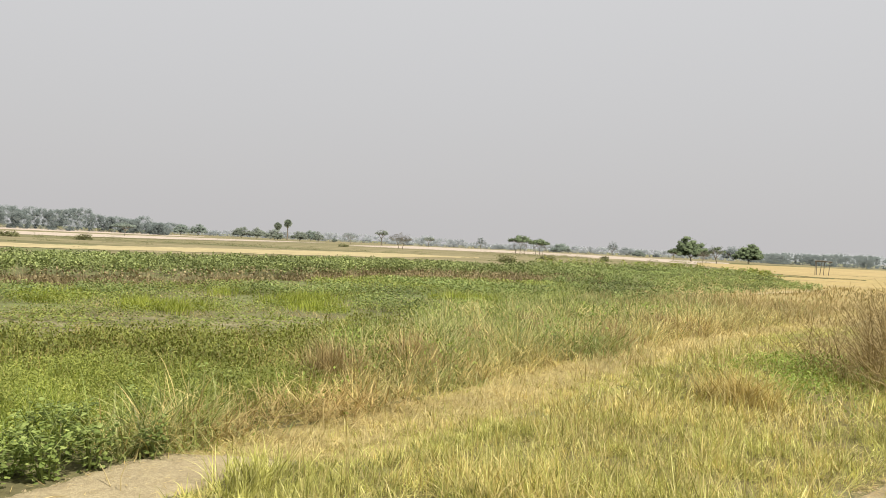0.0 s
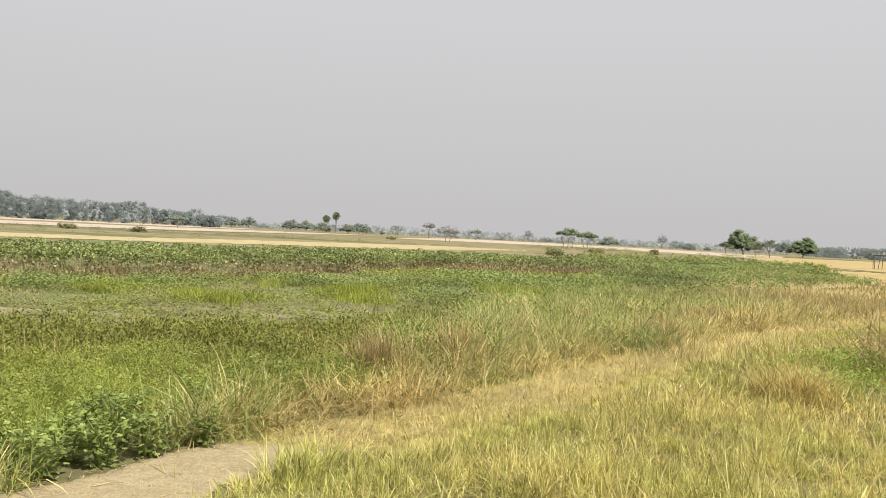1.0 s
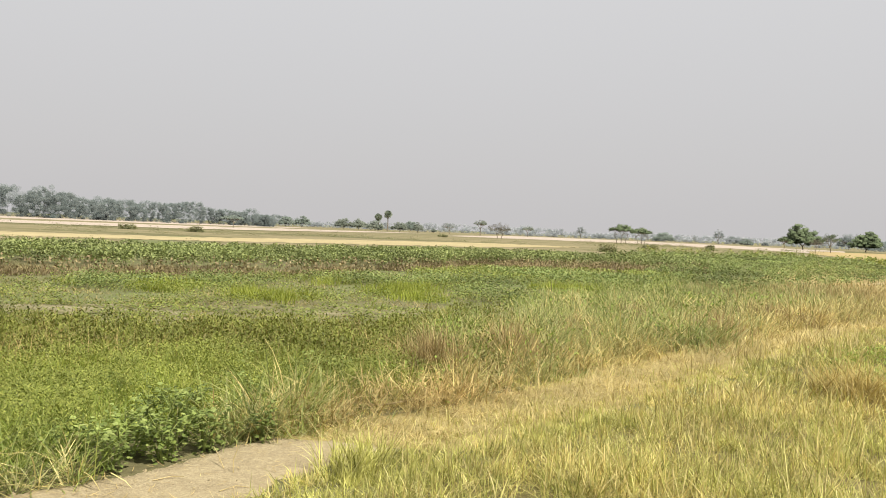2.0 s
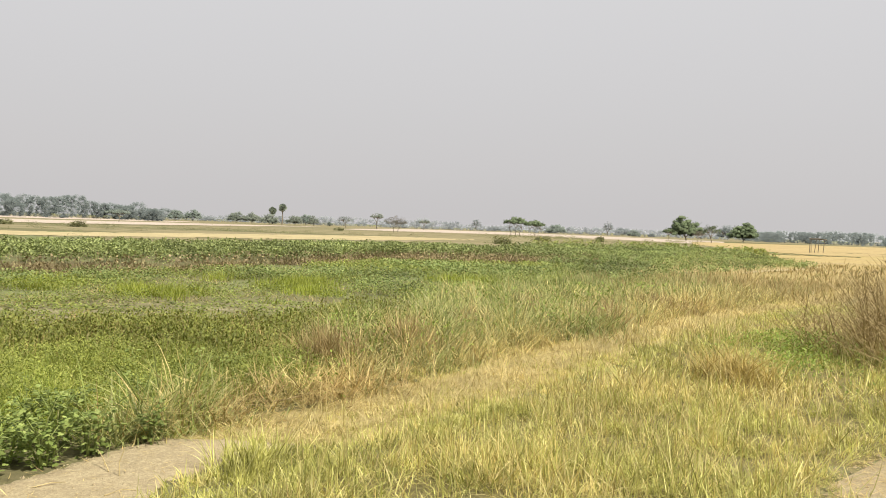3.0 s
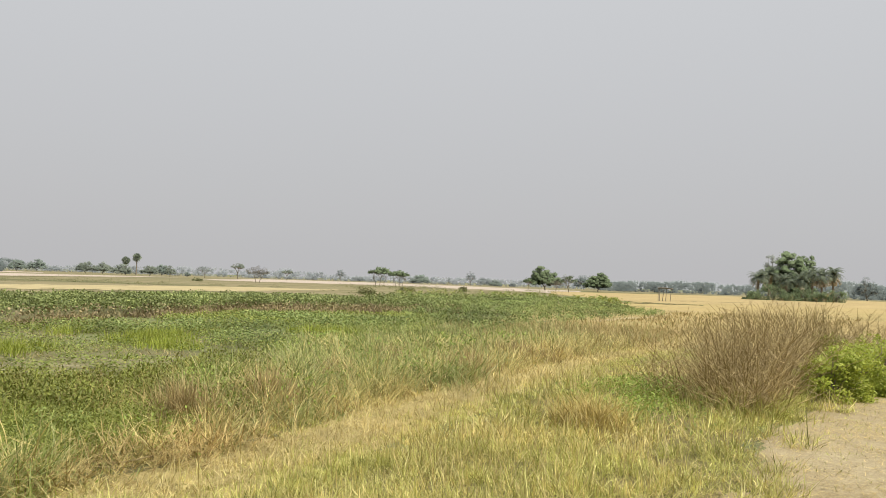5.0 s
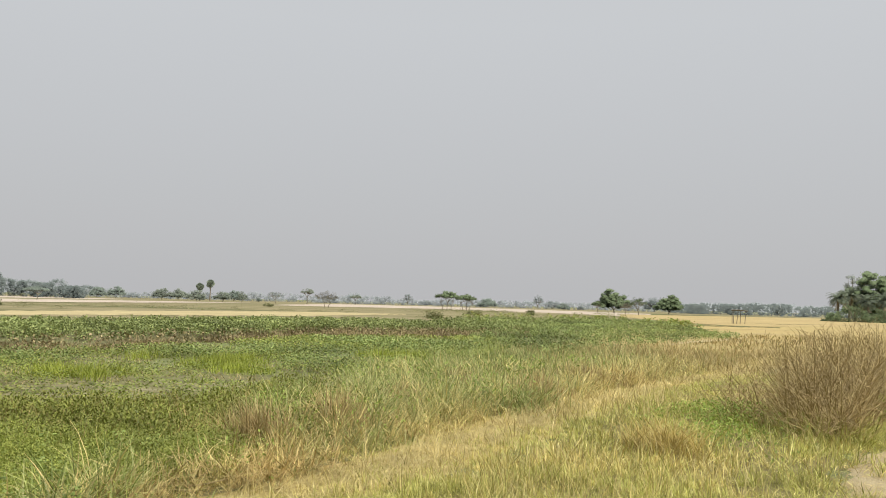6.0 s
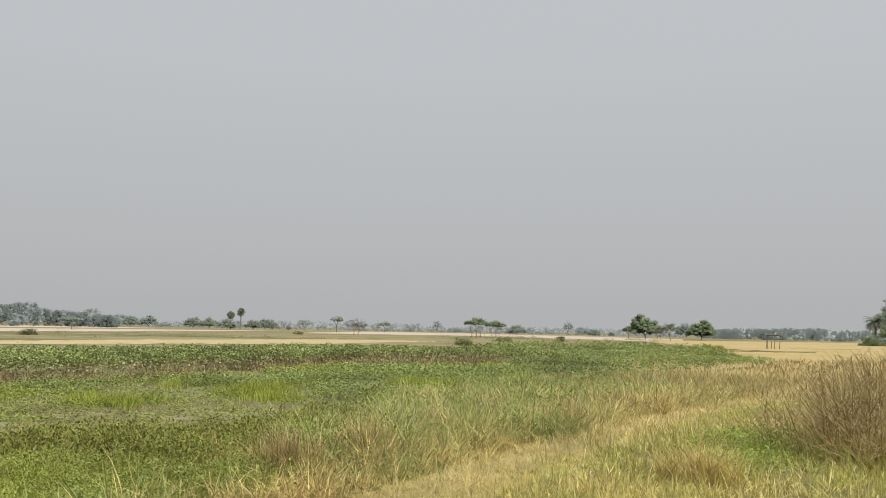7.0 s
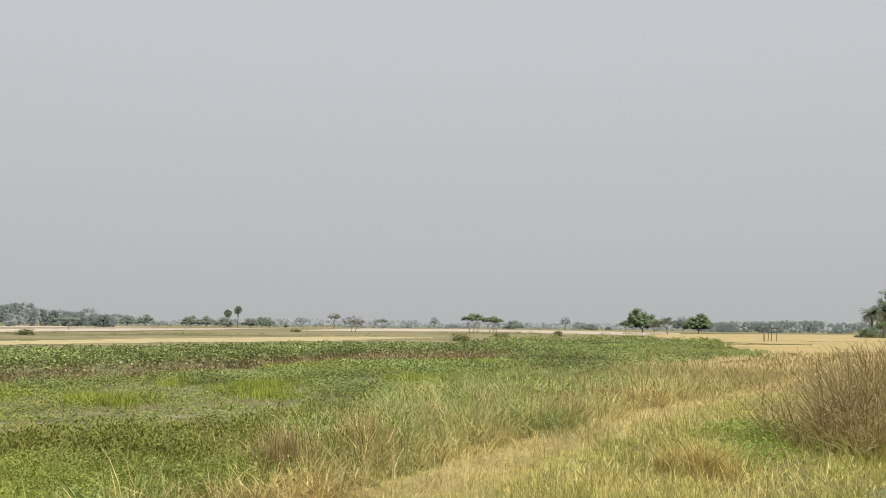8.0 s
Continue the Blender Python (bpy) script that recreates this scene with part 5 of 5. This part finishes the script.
def tree(azimuth, dist, tall, wide, style, seed, material=M_TREE, label="green field tree, greyed for haze", trunks=1, count=2100):
    """Forked trunks, limbs to every cluster of leaves, and an uneven, open crown."""
    g, r = random.Random(seed), rng_of(seed)
    x, y = polar(azimuth, dist)
    base = new("tree")
    base.location = (x, y, 0.0)
    clear, under, rim, n, size, heart = CROWNS[style]
    swing, skew = g.uniform(0, 6.283), g.uniform(0.10, 0.24)
    tips = []
    for k in range(n):
        a, q = 2.39996 * k + g.uniform(-0.5, 0.5), math.sqrt((k + 0.5) / n)
        reach = q * wide * (0.5 - 0.75 * size) * (1 + skew * math.sin(a + swing) + 0.13 * math.sin(3 * a + 2 * swing))
        top = tall * (1 - (1 - rim) * q ** 2.2) * (1 - 0.10 * g.random()) - size * wide * 0.5
        low = tall * (clear + (under - clear) * q) + size * wide * 0.4
        z = low + max(0.0, top - low) * g.random() ** (0.55 if style == "umbrella" else 0.85)
        tips.append(Vector((math.cos(a) * reach, math.sin(a) * reach, z)))
    low_x, high_x, low_y, high_y = min(p.x for p in tips), max(p.x for p in tips), min(p.y for p in tips), max(p.y for p in tips)
    stretch = wide * (1 - 1.6 * size) / max(high_x - low_x, high_y - low_y)
    lift = (tall - 0.5 * size * wide) / max(p.z for p in tips)
    tips = [Vector(((p.x - (low_x + high_x) / 2) * stretch, (p.y - (low_y + high_y) / 2) * stretch, p.z * lift)) for p in tips]
    limbs, twigs = [], []
    thick = 0.026 * tall / trunks ** 0.4
    for t in range(trunks):
        fx = (t - (trunks - 1) / 2) * wide * 0.16 + g.uniform(-0.2, 0.2)
        fy = g.uniform(-0.4, 0.4) if trunks > 1 else 0.0
        fork = Vector((fx * 1.6 + g.uniform(-0.06, 0.06) * tall, fy, tall * max(0.10, clear * 0.8)))
        limbs.append(tube([(fx, fy, -0.1), (fx + g.uniform(-0.03, 0.03) * tall, fy, fork.z * 0.55), fork], [thick * 1.15, thick * 0.9, thick * 0.8], 7))
        mine = [p for i, p in enumerate(tips) if i % trunks == t]
        for j in range(5):
            own = [p for p in mine if int((math.atan2(p.y, p.x) + math.pi) / 6.2832 * 4.999) == j]
            if not own:
                continue
            heart_of = sum(own, Vector()) / len(own)
            elbow = fork.lerp(heart_of, 0.62)
            limbs.append(tube([fork, fork.lerp(elbow, 0.5) + Vector((0, 0, 0.02 * tall)), elbow], [thick * 0.6, thick * 0.45, thick * 0.32], 5))
            twigs += [tube([elbow, p], [thick * 0.26, thick * 0.09], 3) for p in own]
    part("trunk", joined(*limbs), M_BARK, base)
    part("branch", joined(*twigs), M_BARK, base)
    each = max(8, count // n)
    centre = np.array([tuple(p) for p in tips])
    rad = wide * size * r.uniform(0.75, 1.3, n)
    d = r.normal(size=(n * each, 3))
    d /= np.linalg.norm(d, axis=1)[:, None]
    at = np.repeat(centre, each, 0) + d * np.repeat(rad, each)[:, None] * (0.35 + 0.75 * np.sqrt(r.random((n * each, 1)))) * (1, 1, 0.65)
    leaf = 0.11 * wide ** 0.5 * (0.7 if style == "bare" else 1.0)
    m = len(at)
    cards = leaves(at, leaf * r.uniform(0.6, 1.4, m), leaf * r.uniform(0.45, 1.0, m), r, (0.0, 1.2))
    soften(part("crown", joined(cards, *leaf_clumps(centre, rad * heart, 0.65, 0.3, r)) if heart else cards, material, base, smooth=True).data)
    return tagged(base, label, "tree")


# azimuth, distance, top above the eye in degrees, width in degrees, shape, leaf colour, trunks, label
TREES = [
    (-20.95, 220, 0.42, 1.75, "umbrella", M_TREE_PALE, 1, "haze-paled flat-topped acacia in a stubble field"),
    (-17.5, 420, 0.49, 1.15, "dome", M_TREE_PALE, 1, "haze-paled flat-topped acacia before hazy woods"),
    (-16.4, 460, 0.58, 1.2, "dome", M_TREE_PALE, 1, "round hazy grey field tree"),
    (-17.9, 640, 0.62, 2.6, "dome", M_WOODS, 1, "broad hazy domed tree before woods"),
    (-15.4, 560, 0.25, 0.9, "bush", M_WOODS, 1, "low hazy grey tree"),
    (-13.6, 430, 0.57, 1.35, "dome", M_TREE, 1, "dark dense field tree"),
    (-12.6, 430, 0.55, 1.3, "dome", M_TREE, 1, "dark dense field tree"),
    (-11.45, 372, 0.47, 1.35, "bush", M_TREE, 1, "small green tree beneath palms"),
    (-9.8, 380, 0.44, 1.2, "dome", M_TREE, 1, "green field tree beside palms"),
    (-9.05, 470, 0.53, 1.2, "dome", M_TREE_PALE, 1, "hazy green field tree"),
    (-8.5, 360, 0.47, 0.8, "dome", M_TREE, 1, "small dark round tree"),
    (-7.4, 420, 0.12, 0.4, "bush", M_TREE_PALE, 1, "small haze-paled field bush"),
    (-6.35, 330, 0.50, 1.1, "airy", M_TREE_PALE, 1, "thin airy haze-paled tree"),
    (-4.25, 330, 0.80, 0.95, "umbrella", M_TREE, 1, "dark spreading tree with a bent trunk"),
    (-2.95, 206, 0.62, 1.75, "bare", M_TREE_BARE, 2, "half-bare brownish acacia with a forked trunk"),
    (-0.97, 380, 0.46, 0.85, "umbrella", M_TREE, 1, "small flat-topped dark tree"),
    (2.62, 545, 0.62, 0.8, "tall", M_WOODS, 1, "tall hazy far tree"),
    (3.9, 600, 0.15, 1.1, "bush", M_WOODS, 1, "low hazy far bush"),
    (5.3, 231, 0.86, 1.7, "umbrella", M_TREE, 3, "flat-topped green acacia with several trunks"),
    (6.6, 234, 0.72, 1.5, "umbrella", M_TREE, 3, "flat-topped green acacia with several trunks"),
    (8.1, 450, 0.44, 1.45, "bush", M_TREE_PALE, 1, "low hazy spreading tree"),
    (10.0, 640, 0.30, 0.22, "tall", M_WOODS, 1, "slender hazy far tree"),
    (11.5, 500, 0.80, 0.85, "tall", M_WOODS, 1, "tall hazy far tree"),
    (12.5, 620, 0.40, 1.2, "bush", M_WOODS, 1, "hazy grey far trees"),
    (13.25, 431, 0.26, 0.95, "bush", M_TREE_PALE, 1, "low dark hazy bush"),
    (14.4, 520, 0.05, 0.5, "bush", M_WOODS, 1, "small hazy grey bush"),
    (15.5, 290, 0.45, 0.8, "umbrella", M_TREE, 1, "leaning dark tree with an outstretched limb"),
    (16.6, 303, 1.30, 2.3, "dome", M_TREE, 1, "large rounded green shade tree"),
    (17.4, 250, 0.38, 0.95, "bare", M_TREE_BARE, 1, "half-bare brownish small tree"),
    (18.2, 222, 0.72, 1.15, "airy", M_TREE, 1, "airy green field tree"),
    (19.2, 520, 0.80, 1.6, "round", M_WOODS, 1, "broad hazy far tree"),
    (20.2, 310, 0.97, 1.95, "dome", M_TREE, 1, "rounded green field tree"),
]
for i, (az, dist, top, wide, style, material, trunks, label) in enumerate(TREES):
    # past 320 m the leaf colour itself is paled further for haze
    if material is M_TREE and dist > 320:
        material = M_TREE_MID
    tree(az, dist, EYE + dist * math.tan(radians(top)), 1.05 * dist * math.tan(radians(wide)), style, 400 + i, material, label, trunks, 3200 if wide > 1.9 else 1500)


def palmyra(azimuth, dist, tall, wide, seed):
    g, r = random.Random(seed), rng_of(seed)
    x, y = polar(azimuth, dist)
    base = new("fan_palm")
    base.location = (x, y, 0)
    hub = tall - wide * 0.5
    part("trunk", tube([(0, 0, -0.1), (0.1, 0, hub * 0.5), (0, 0, hub)], [0.34, 0.24, 0.22], 8), M_BARK, base)
    fans = []
    for k in range(46):
        d = Vector((g.gauss(0, 1), g.gauss(0, 1), g.gauss(0.25, 1))).normalized()
        s = d.orthogonal().normalized()
        s = Matrix.Rotation(g.uniform(0, 6.283), 3, d) @ s
        root, mid = Vector((0, 0, hub)), Vector((0, 0, hub)) + d * wide * 0.26
        v, t = [tuple(mid)], []
        for j in range(11):
            w = radians(-75 + 15 * j)
            ray = d * math.cos(w) + s * math.sin(w)
            ln = wide * (0.24 if j % 2 == 0 else 0.15) * g.uniform(0.85, 1.1)
            v.append(tuple(mid + ray * ln))
        t = [(0, j, j + 1) for j in range(1, 11)]
        fans.append((np.array(v), np.zeros((0, 4), np.int64), np.array(t)))
        fans.append(tube([root, mid], [0.05, 0.03], 3))
    lump = BALL_V * r.uniform(0.7, 1.1, (len(BALL_V), 1)) * wide * 0.34 + (0, 0, hub)
    part("frond", joined(*fans, (lump, np.zeros((0, 4), np.int64), BALL_T)), M_PALM, base)
    return tagged(base, "tall fan palm with a dense round head", "palm", "fan palms on the plain")


palmyra(-10.6, 420, EYE + 420 * math.tan(radians(1.22)), 5.0, 500)
palmyra(-11.25, 425, EYE + 425 * math.tan(radians(0.98)), 4.6, 501)


def date_palm(x, y, tall, wide, seed, dead=8):
    g = random.Random(seed)
    base = new("date_palm")
    base.location = (x, y, 0)
    hub = Vector((g.uniform(-0.3, 0.3), 0, tall - wide * 0.22))
    part("trunk", tube([(0, 0, -0.1), (hub.x * 0.4, 0, hub.z * 0.5), hub], [0.3, 0.24, 0.26], 8), M_BARK, base)
    live, gone = [], []
    for k in range(64 + dead):
        hang = k >= 64
        a = g.uniform(0, 6.283)
        e = g.uniform(-0.5, 1.4) if not hang else g.uniform(-1.2, -0.6)
        ln = wide * 0.55 * g.uniform(0.85, 1.1)
        out = Vector((math.cos(a), math.sin(a), 0))
        side = Vector((-math.sin(a), math.cos(a), 0))
        pts = []
        for j in range(8):
            s = j / 7
            bend = e - 1.25 * s * s if not hang else e - 0.2 * s
            prev = pts[-1] if pts else hub
            pts.append(prev + (out * math.cos(bend) + Vector((0, 0, 1)) * math.sin(bend)) * (ln / 7 if j else 0))
        v, t = [], []
        for j in range(1, 8):
            for h in (0.0, 0.5):
                c = pts[j - 1].lerp(pts[j], h)
                along = (pts[j] - pts[j - 1]).normalized()
                for sg in (-1, 1):
                    w = 0.26 * ln * (1 - 0.6 * abs((j + h) / 7 - 0.4))
                    tip = c + side * (sg * w) + along * (0.5 * w) - Vector((0, 0, 0.22 * w))
                    b = len(v)
                    v += [tuple(c - along * 0.07), tuple(c + along * 0.1), tuple(tip)]
                    t.append((b, b + 1, b + 2))
        (gone if hang else live).append((np.array(v), np.zeros((0, 4), np.int64), np.array(t)))
        (gone if hang else live).append(tube(pts, [0.05 - 0.005 * j for j in range(8)], 3))
    part("frond", joined(*live), M_PALM, base)
    if gone:
        part("dead_frond", joined(*gone), M_PALM_DEAD, base, "hanging dead brown fronds")
    return tagged(base, "date palm with drooping grey-green fronds in a grove", "palm", "date palms of the grove")


def grove():
    """The clump of palms and a tree on the wheat's edge."""
    at = lambda az, d: polar(az, d)
    for az, d, top, wide, style, material, seed, label in (
        (32.15, 222, 2.66, 12.6, "round", M_TREE, 520, "big broad-crowned tree above date palms"),
        (33.1, 226, 2.42, 7.5, "round", M_TREE, 521, "broad-crowned tree among date palms"),
        (31.25, 224, 2.4, 6.0, "tall", M_TREE_MID, 522, "pale thin-leaved tree among palms"),
        (32.6, 220, 1.7, 8.0, "bush", M_TREE, 523, "dense round-crowned tree in a grove"),
        (36.6, 330, 1.2, 9.0, "dome", M_WOODS, 524, "round hazy tree behind a palm grove"),
    ):
        tree(az, d, EYE + d * math.tan(radians(top)), wide, style, seed, material, label, 1, 2400)
    for i, (az, d, top, wide) in enumerate(((30.3, 210, 1.3, 5.2), (30.95, 214, 1.5, 5.2), (32.9, 211, 1.15, 5.2), (34.05, 212, 1.5, 5.4), (34.7, 216, 1.6, 5.2), (32.0, 210, 1.1, 5.0), (33.5, 217, 1.5, 5.2))):
        x, y = at(az, d)
        date_palm(x, y, EYE + d * math.tan(radians(top)), wide, 530 + i, 34 if az > 33.5 else 6)
    for i, (az, d, tall, wide) in enumerate(((30.2, 205, 2.6, 4.0), (31.2, 206, 4.3, 5.0), (31.9, 205, 2.2, 4.0), (32.5, 207, 2.6, 4.5), (33.1, 207, 3.4, 4.5), (33.7, 206, 2.4, 4.0), (34.3, 208, 3.2, 4.5), (34.9, 209, 3.4, 4.5), (29.8, 209, 1.4, 3.2))):
        x, y = at(az, d)
        leafy_bush(x, y, tall, wide, 550 + i, M_TREE, "dense green undergrowth at the foot of a palm grove", 0.3, 2200)


grove()


def woods(name, lo, hi, dist, tops, seed, label, material, clumps_each=90, close=0.55, uneven=0.8, broad=(0.8, 1.4)):
    """A far belt of trees, too many to count: trunks and crowns of one wood."""
    g, r = random.Random(seed), rng_of(seed)
    stems, heads = [], []
    az = lo
    while az < hi:
        d = dist * g.uniform(0.94, 1.12)
        top = np.interp(az, [q[0] for q in tops], [q[1] for q in tops]) * g.uniform(0.72, 1.0) * (1 - uneven / 2 + uneven * float(lattice(az, seed, 1.1, 11)))
        tall = EYE + 1.12 * d * math.tan(radians(top))
        wide = tall * g.uniform(*broad)
        x, y = polar(az, d)
        stems.append(tube([(x, y, -0.2), (x, y, tall * 0.5)], [0.2, 0.1], 5))
        size = wide * r.uniform(0.045, 0.11, clumps_each)
        up = 0.04 + 0.92 * r.random(clumps_each) ** 0.85
        out = wide * 0.48 * np.sqrt(np.clip(1 - ((up - 0.42) / 0.62) ** 2, 0.05, 1)) * r.random(clumps_each) ** 0.4
        turn = r.uniform(0, 2 * np.pi, clumps_each)
        heart = np.stack([x + np.cos(turn) * out, y + np.sin(turn) * out, np.maximum(up * tall - 0.5 * size, 0.3 * size)], 1)
        heads += leaf_clumps(heart, size, 0.9, 0.32, r)
        az += close * math.degrees(wide / d) * g.uniform(0.6, 1.5)
    wood = stuff(name, joined(*heads), material, label, "woods")
    wood.data.polygons.foreach_set("use_smooth", np.full(len(wood.data.polygons), True))
    soften(wood.data)
    # trunks share the haze-faded leaf material
    stuff(name + "_trunks", joined(*stems), material, "trunks of far woods, faded for haze like the leaves", "woods")


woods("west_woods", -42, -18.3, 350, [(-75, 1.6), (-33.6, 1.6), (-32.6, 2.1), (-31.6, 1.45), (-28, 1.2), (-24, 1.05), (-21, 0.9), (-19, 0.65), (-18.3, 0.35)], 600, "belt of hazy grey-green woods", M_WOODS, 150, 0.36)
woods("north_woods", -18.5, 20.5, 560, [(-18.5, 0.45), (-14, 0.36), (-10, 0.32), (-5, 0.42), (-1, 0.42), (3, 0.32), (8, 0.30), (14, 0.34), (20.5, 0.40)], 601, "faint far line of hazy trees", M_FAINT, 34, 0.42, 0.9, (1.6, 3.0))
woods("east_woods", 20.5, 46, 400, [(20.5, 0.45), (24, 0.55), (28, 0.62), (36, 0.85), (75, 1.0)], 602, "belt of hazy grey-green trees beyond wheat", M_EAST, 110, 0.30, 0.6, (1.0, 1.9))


# ---- built things ----
def field_frame():
    """A rough frame of poles on the edge of the wheat."""
    x, y = polar(24.55, 121)
    base = new("pole_frame")
    base.matrix_world = pose(x, y, 0, 0, 0, -24.5)
    tall, half = 1.88, 0.92
    for foot, head in (((-half, 0), (-half, 0)), ((-half + 0.18, 0.5), (-half + 0.12, 0.5)), ((-0.35, 0.2), (-0.12, 0.2)), ((0.10, 0.6), (0.2, 0.6)), ((half - 0.22, 0), (half - 0.05, 0))):
        part("post", tube([(foot[0], foot[1], -0.1), ((foot[0] + head[0]) / 2, foot[1], tall / 2), (head[0], head[1], tall)], [0.045, 0.04, 0.035], 6), M_POLE, base)
    for yy, zz in ((0.0, tall), (0.5, tall - 0.06)):
        part("crossbar", tube([(-half - 0.1, yy, zz), (0, yy, zz + 0.03), (half + 0.2, yy, zz - 0.08)], [0.07, 0.065, 0.055], 6), M_POLE, base)
    part("brace", tube([(half * 0.4, 0, tall - 0.1), (half + 0.1, 0.5, tall - 0.05)], [0.05, 0.04], 6), M_POLE, base)
    return tagged(base, "crude weathered frame of bamboo poles at a wheat edge", "frame")


field_frame()


def hut(azimuth, dist, wide, tall, seed):
    x, y = polar(azimuth, dist)
    base = new("hut")
    base.matrix_world = pose(x, y, 0, 0, 0, -azimuth + 12)
    w, d = wide / 2, wide * 0.35
    v = np.array([(-w, -d, -0.1), (w, -d, -0.1), (w, d, -0.1), (-w, d, -0.1), (-w, -d, tall), (w, -d, tall), (w, d, tall), (-w, d, tall)])
    part("wall", (v, [(0, 1, 5, 4), (1, 2, 6, 5), (2, 3, 7, 6), (3, 0, 4, 7)], None), M_LIME, base)
    e, h = 0.35, tall + wide * 0.28
    v = np.array([(-w - e, -d - e, tall - 0.15), (w + e, -d - e, tall - 0.15), (w + e, d + e, tall - 0.15), (-w - e, d + e, tall - 0.15), (-w - e, 0, h), (w + e, 0, h)])
    part("roof", (v, [(0, 1, 5, 4), (2, 3, 4, 5)], [(1, 2, 5), (3, 0, 4)]), M_THATCH, base)
    return tagged(base, "small whitewashed hut before far trees", "hut")


hut(27.9, 560, 2.0, 1.2, 1)


def heap(azimuth, dist, tall, wide, seed):
    x, y = polar(azimuth, dist)
    return leafy_bush(x, y, tall, wide, seed, M_FALLOW_TUFT, "low dull green scrub mound in a field", 0.25, 900)


heap(4.4, 92, 0.75, 2.4, 700)
heap(11.0, 150, 0.9, 1.6, 701)
heap(7.2, 130, 0.6, 3.0, 702)
for i, (az, d) in enumerate(((-23.2, 118), (-27.5, 122), (-6.8, 190))):
    x, y = polar(az, d)
    leafy_bush(x, y, 0.7, 2.6, 710 + i, M_FALLOW_TUFT, "small dusty green field bush", 0.25, 700)


def dry_stick(points, thick, label):
    """A thin dry stick on or in the dirt."""
    x, y = points[0][0], points[0][1]
    ground_z = float(terrain(x, y))
    ob = new("dry_stick", mesh_of("dry_stick", *tube([(px, py, ground_z + pz) for px, py, pz in points], [thick * (1 - 0.2 * i) for i in range(len(points))], 5), M_DEADSTEM))
    return tagged(ob, label, "stick")


dry_stick([(-2.02, 5.42, -0.02), (-2.03, 5.44, 0.10), (-2.00, 5.45, 0.19)], 0.004, "thin dry twig standing in bare dirt")
dry_stick([(-2.12, 5.50, 0.02), (-2.20, 5.60, 0.08), (-2.26, 5.66, 0.12)], 0.004, "thin dry twig leaning over bare dirt")
dry_stick([(-2.45, 5.12, 0.02), (-2.36, 5.2, 0.03), (-2.28, 5.22, 0.03)], 0.004, "short dry twig lying on dirt")
dry_stick([(-1.62, 7.65, 0.05), (-1.42, 7.70, 0.06), (-1.22, 7.80, 0.09)], 0.010, "pale fallen stick in dry grass")
dry_stick([(-1.95, 5.0, 0.02), (-1.88, 5.1, 0.03), (-1.80, 5.12, 0.02)], 0.004, "short dry twig lying on dirt")
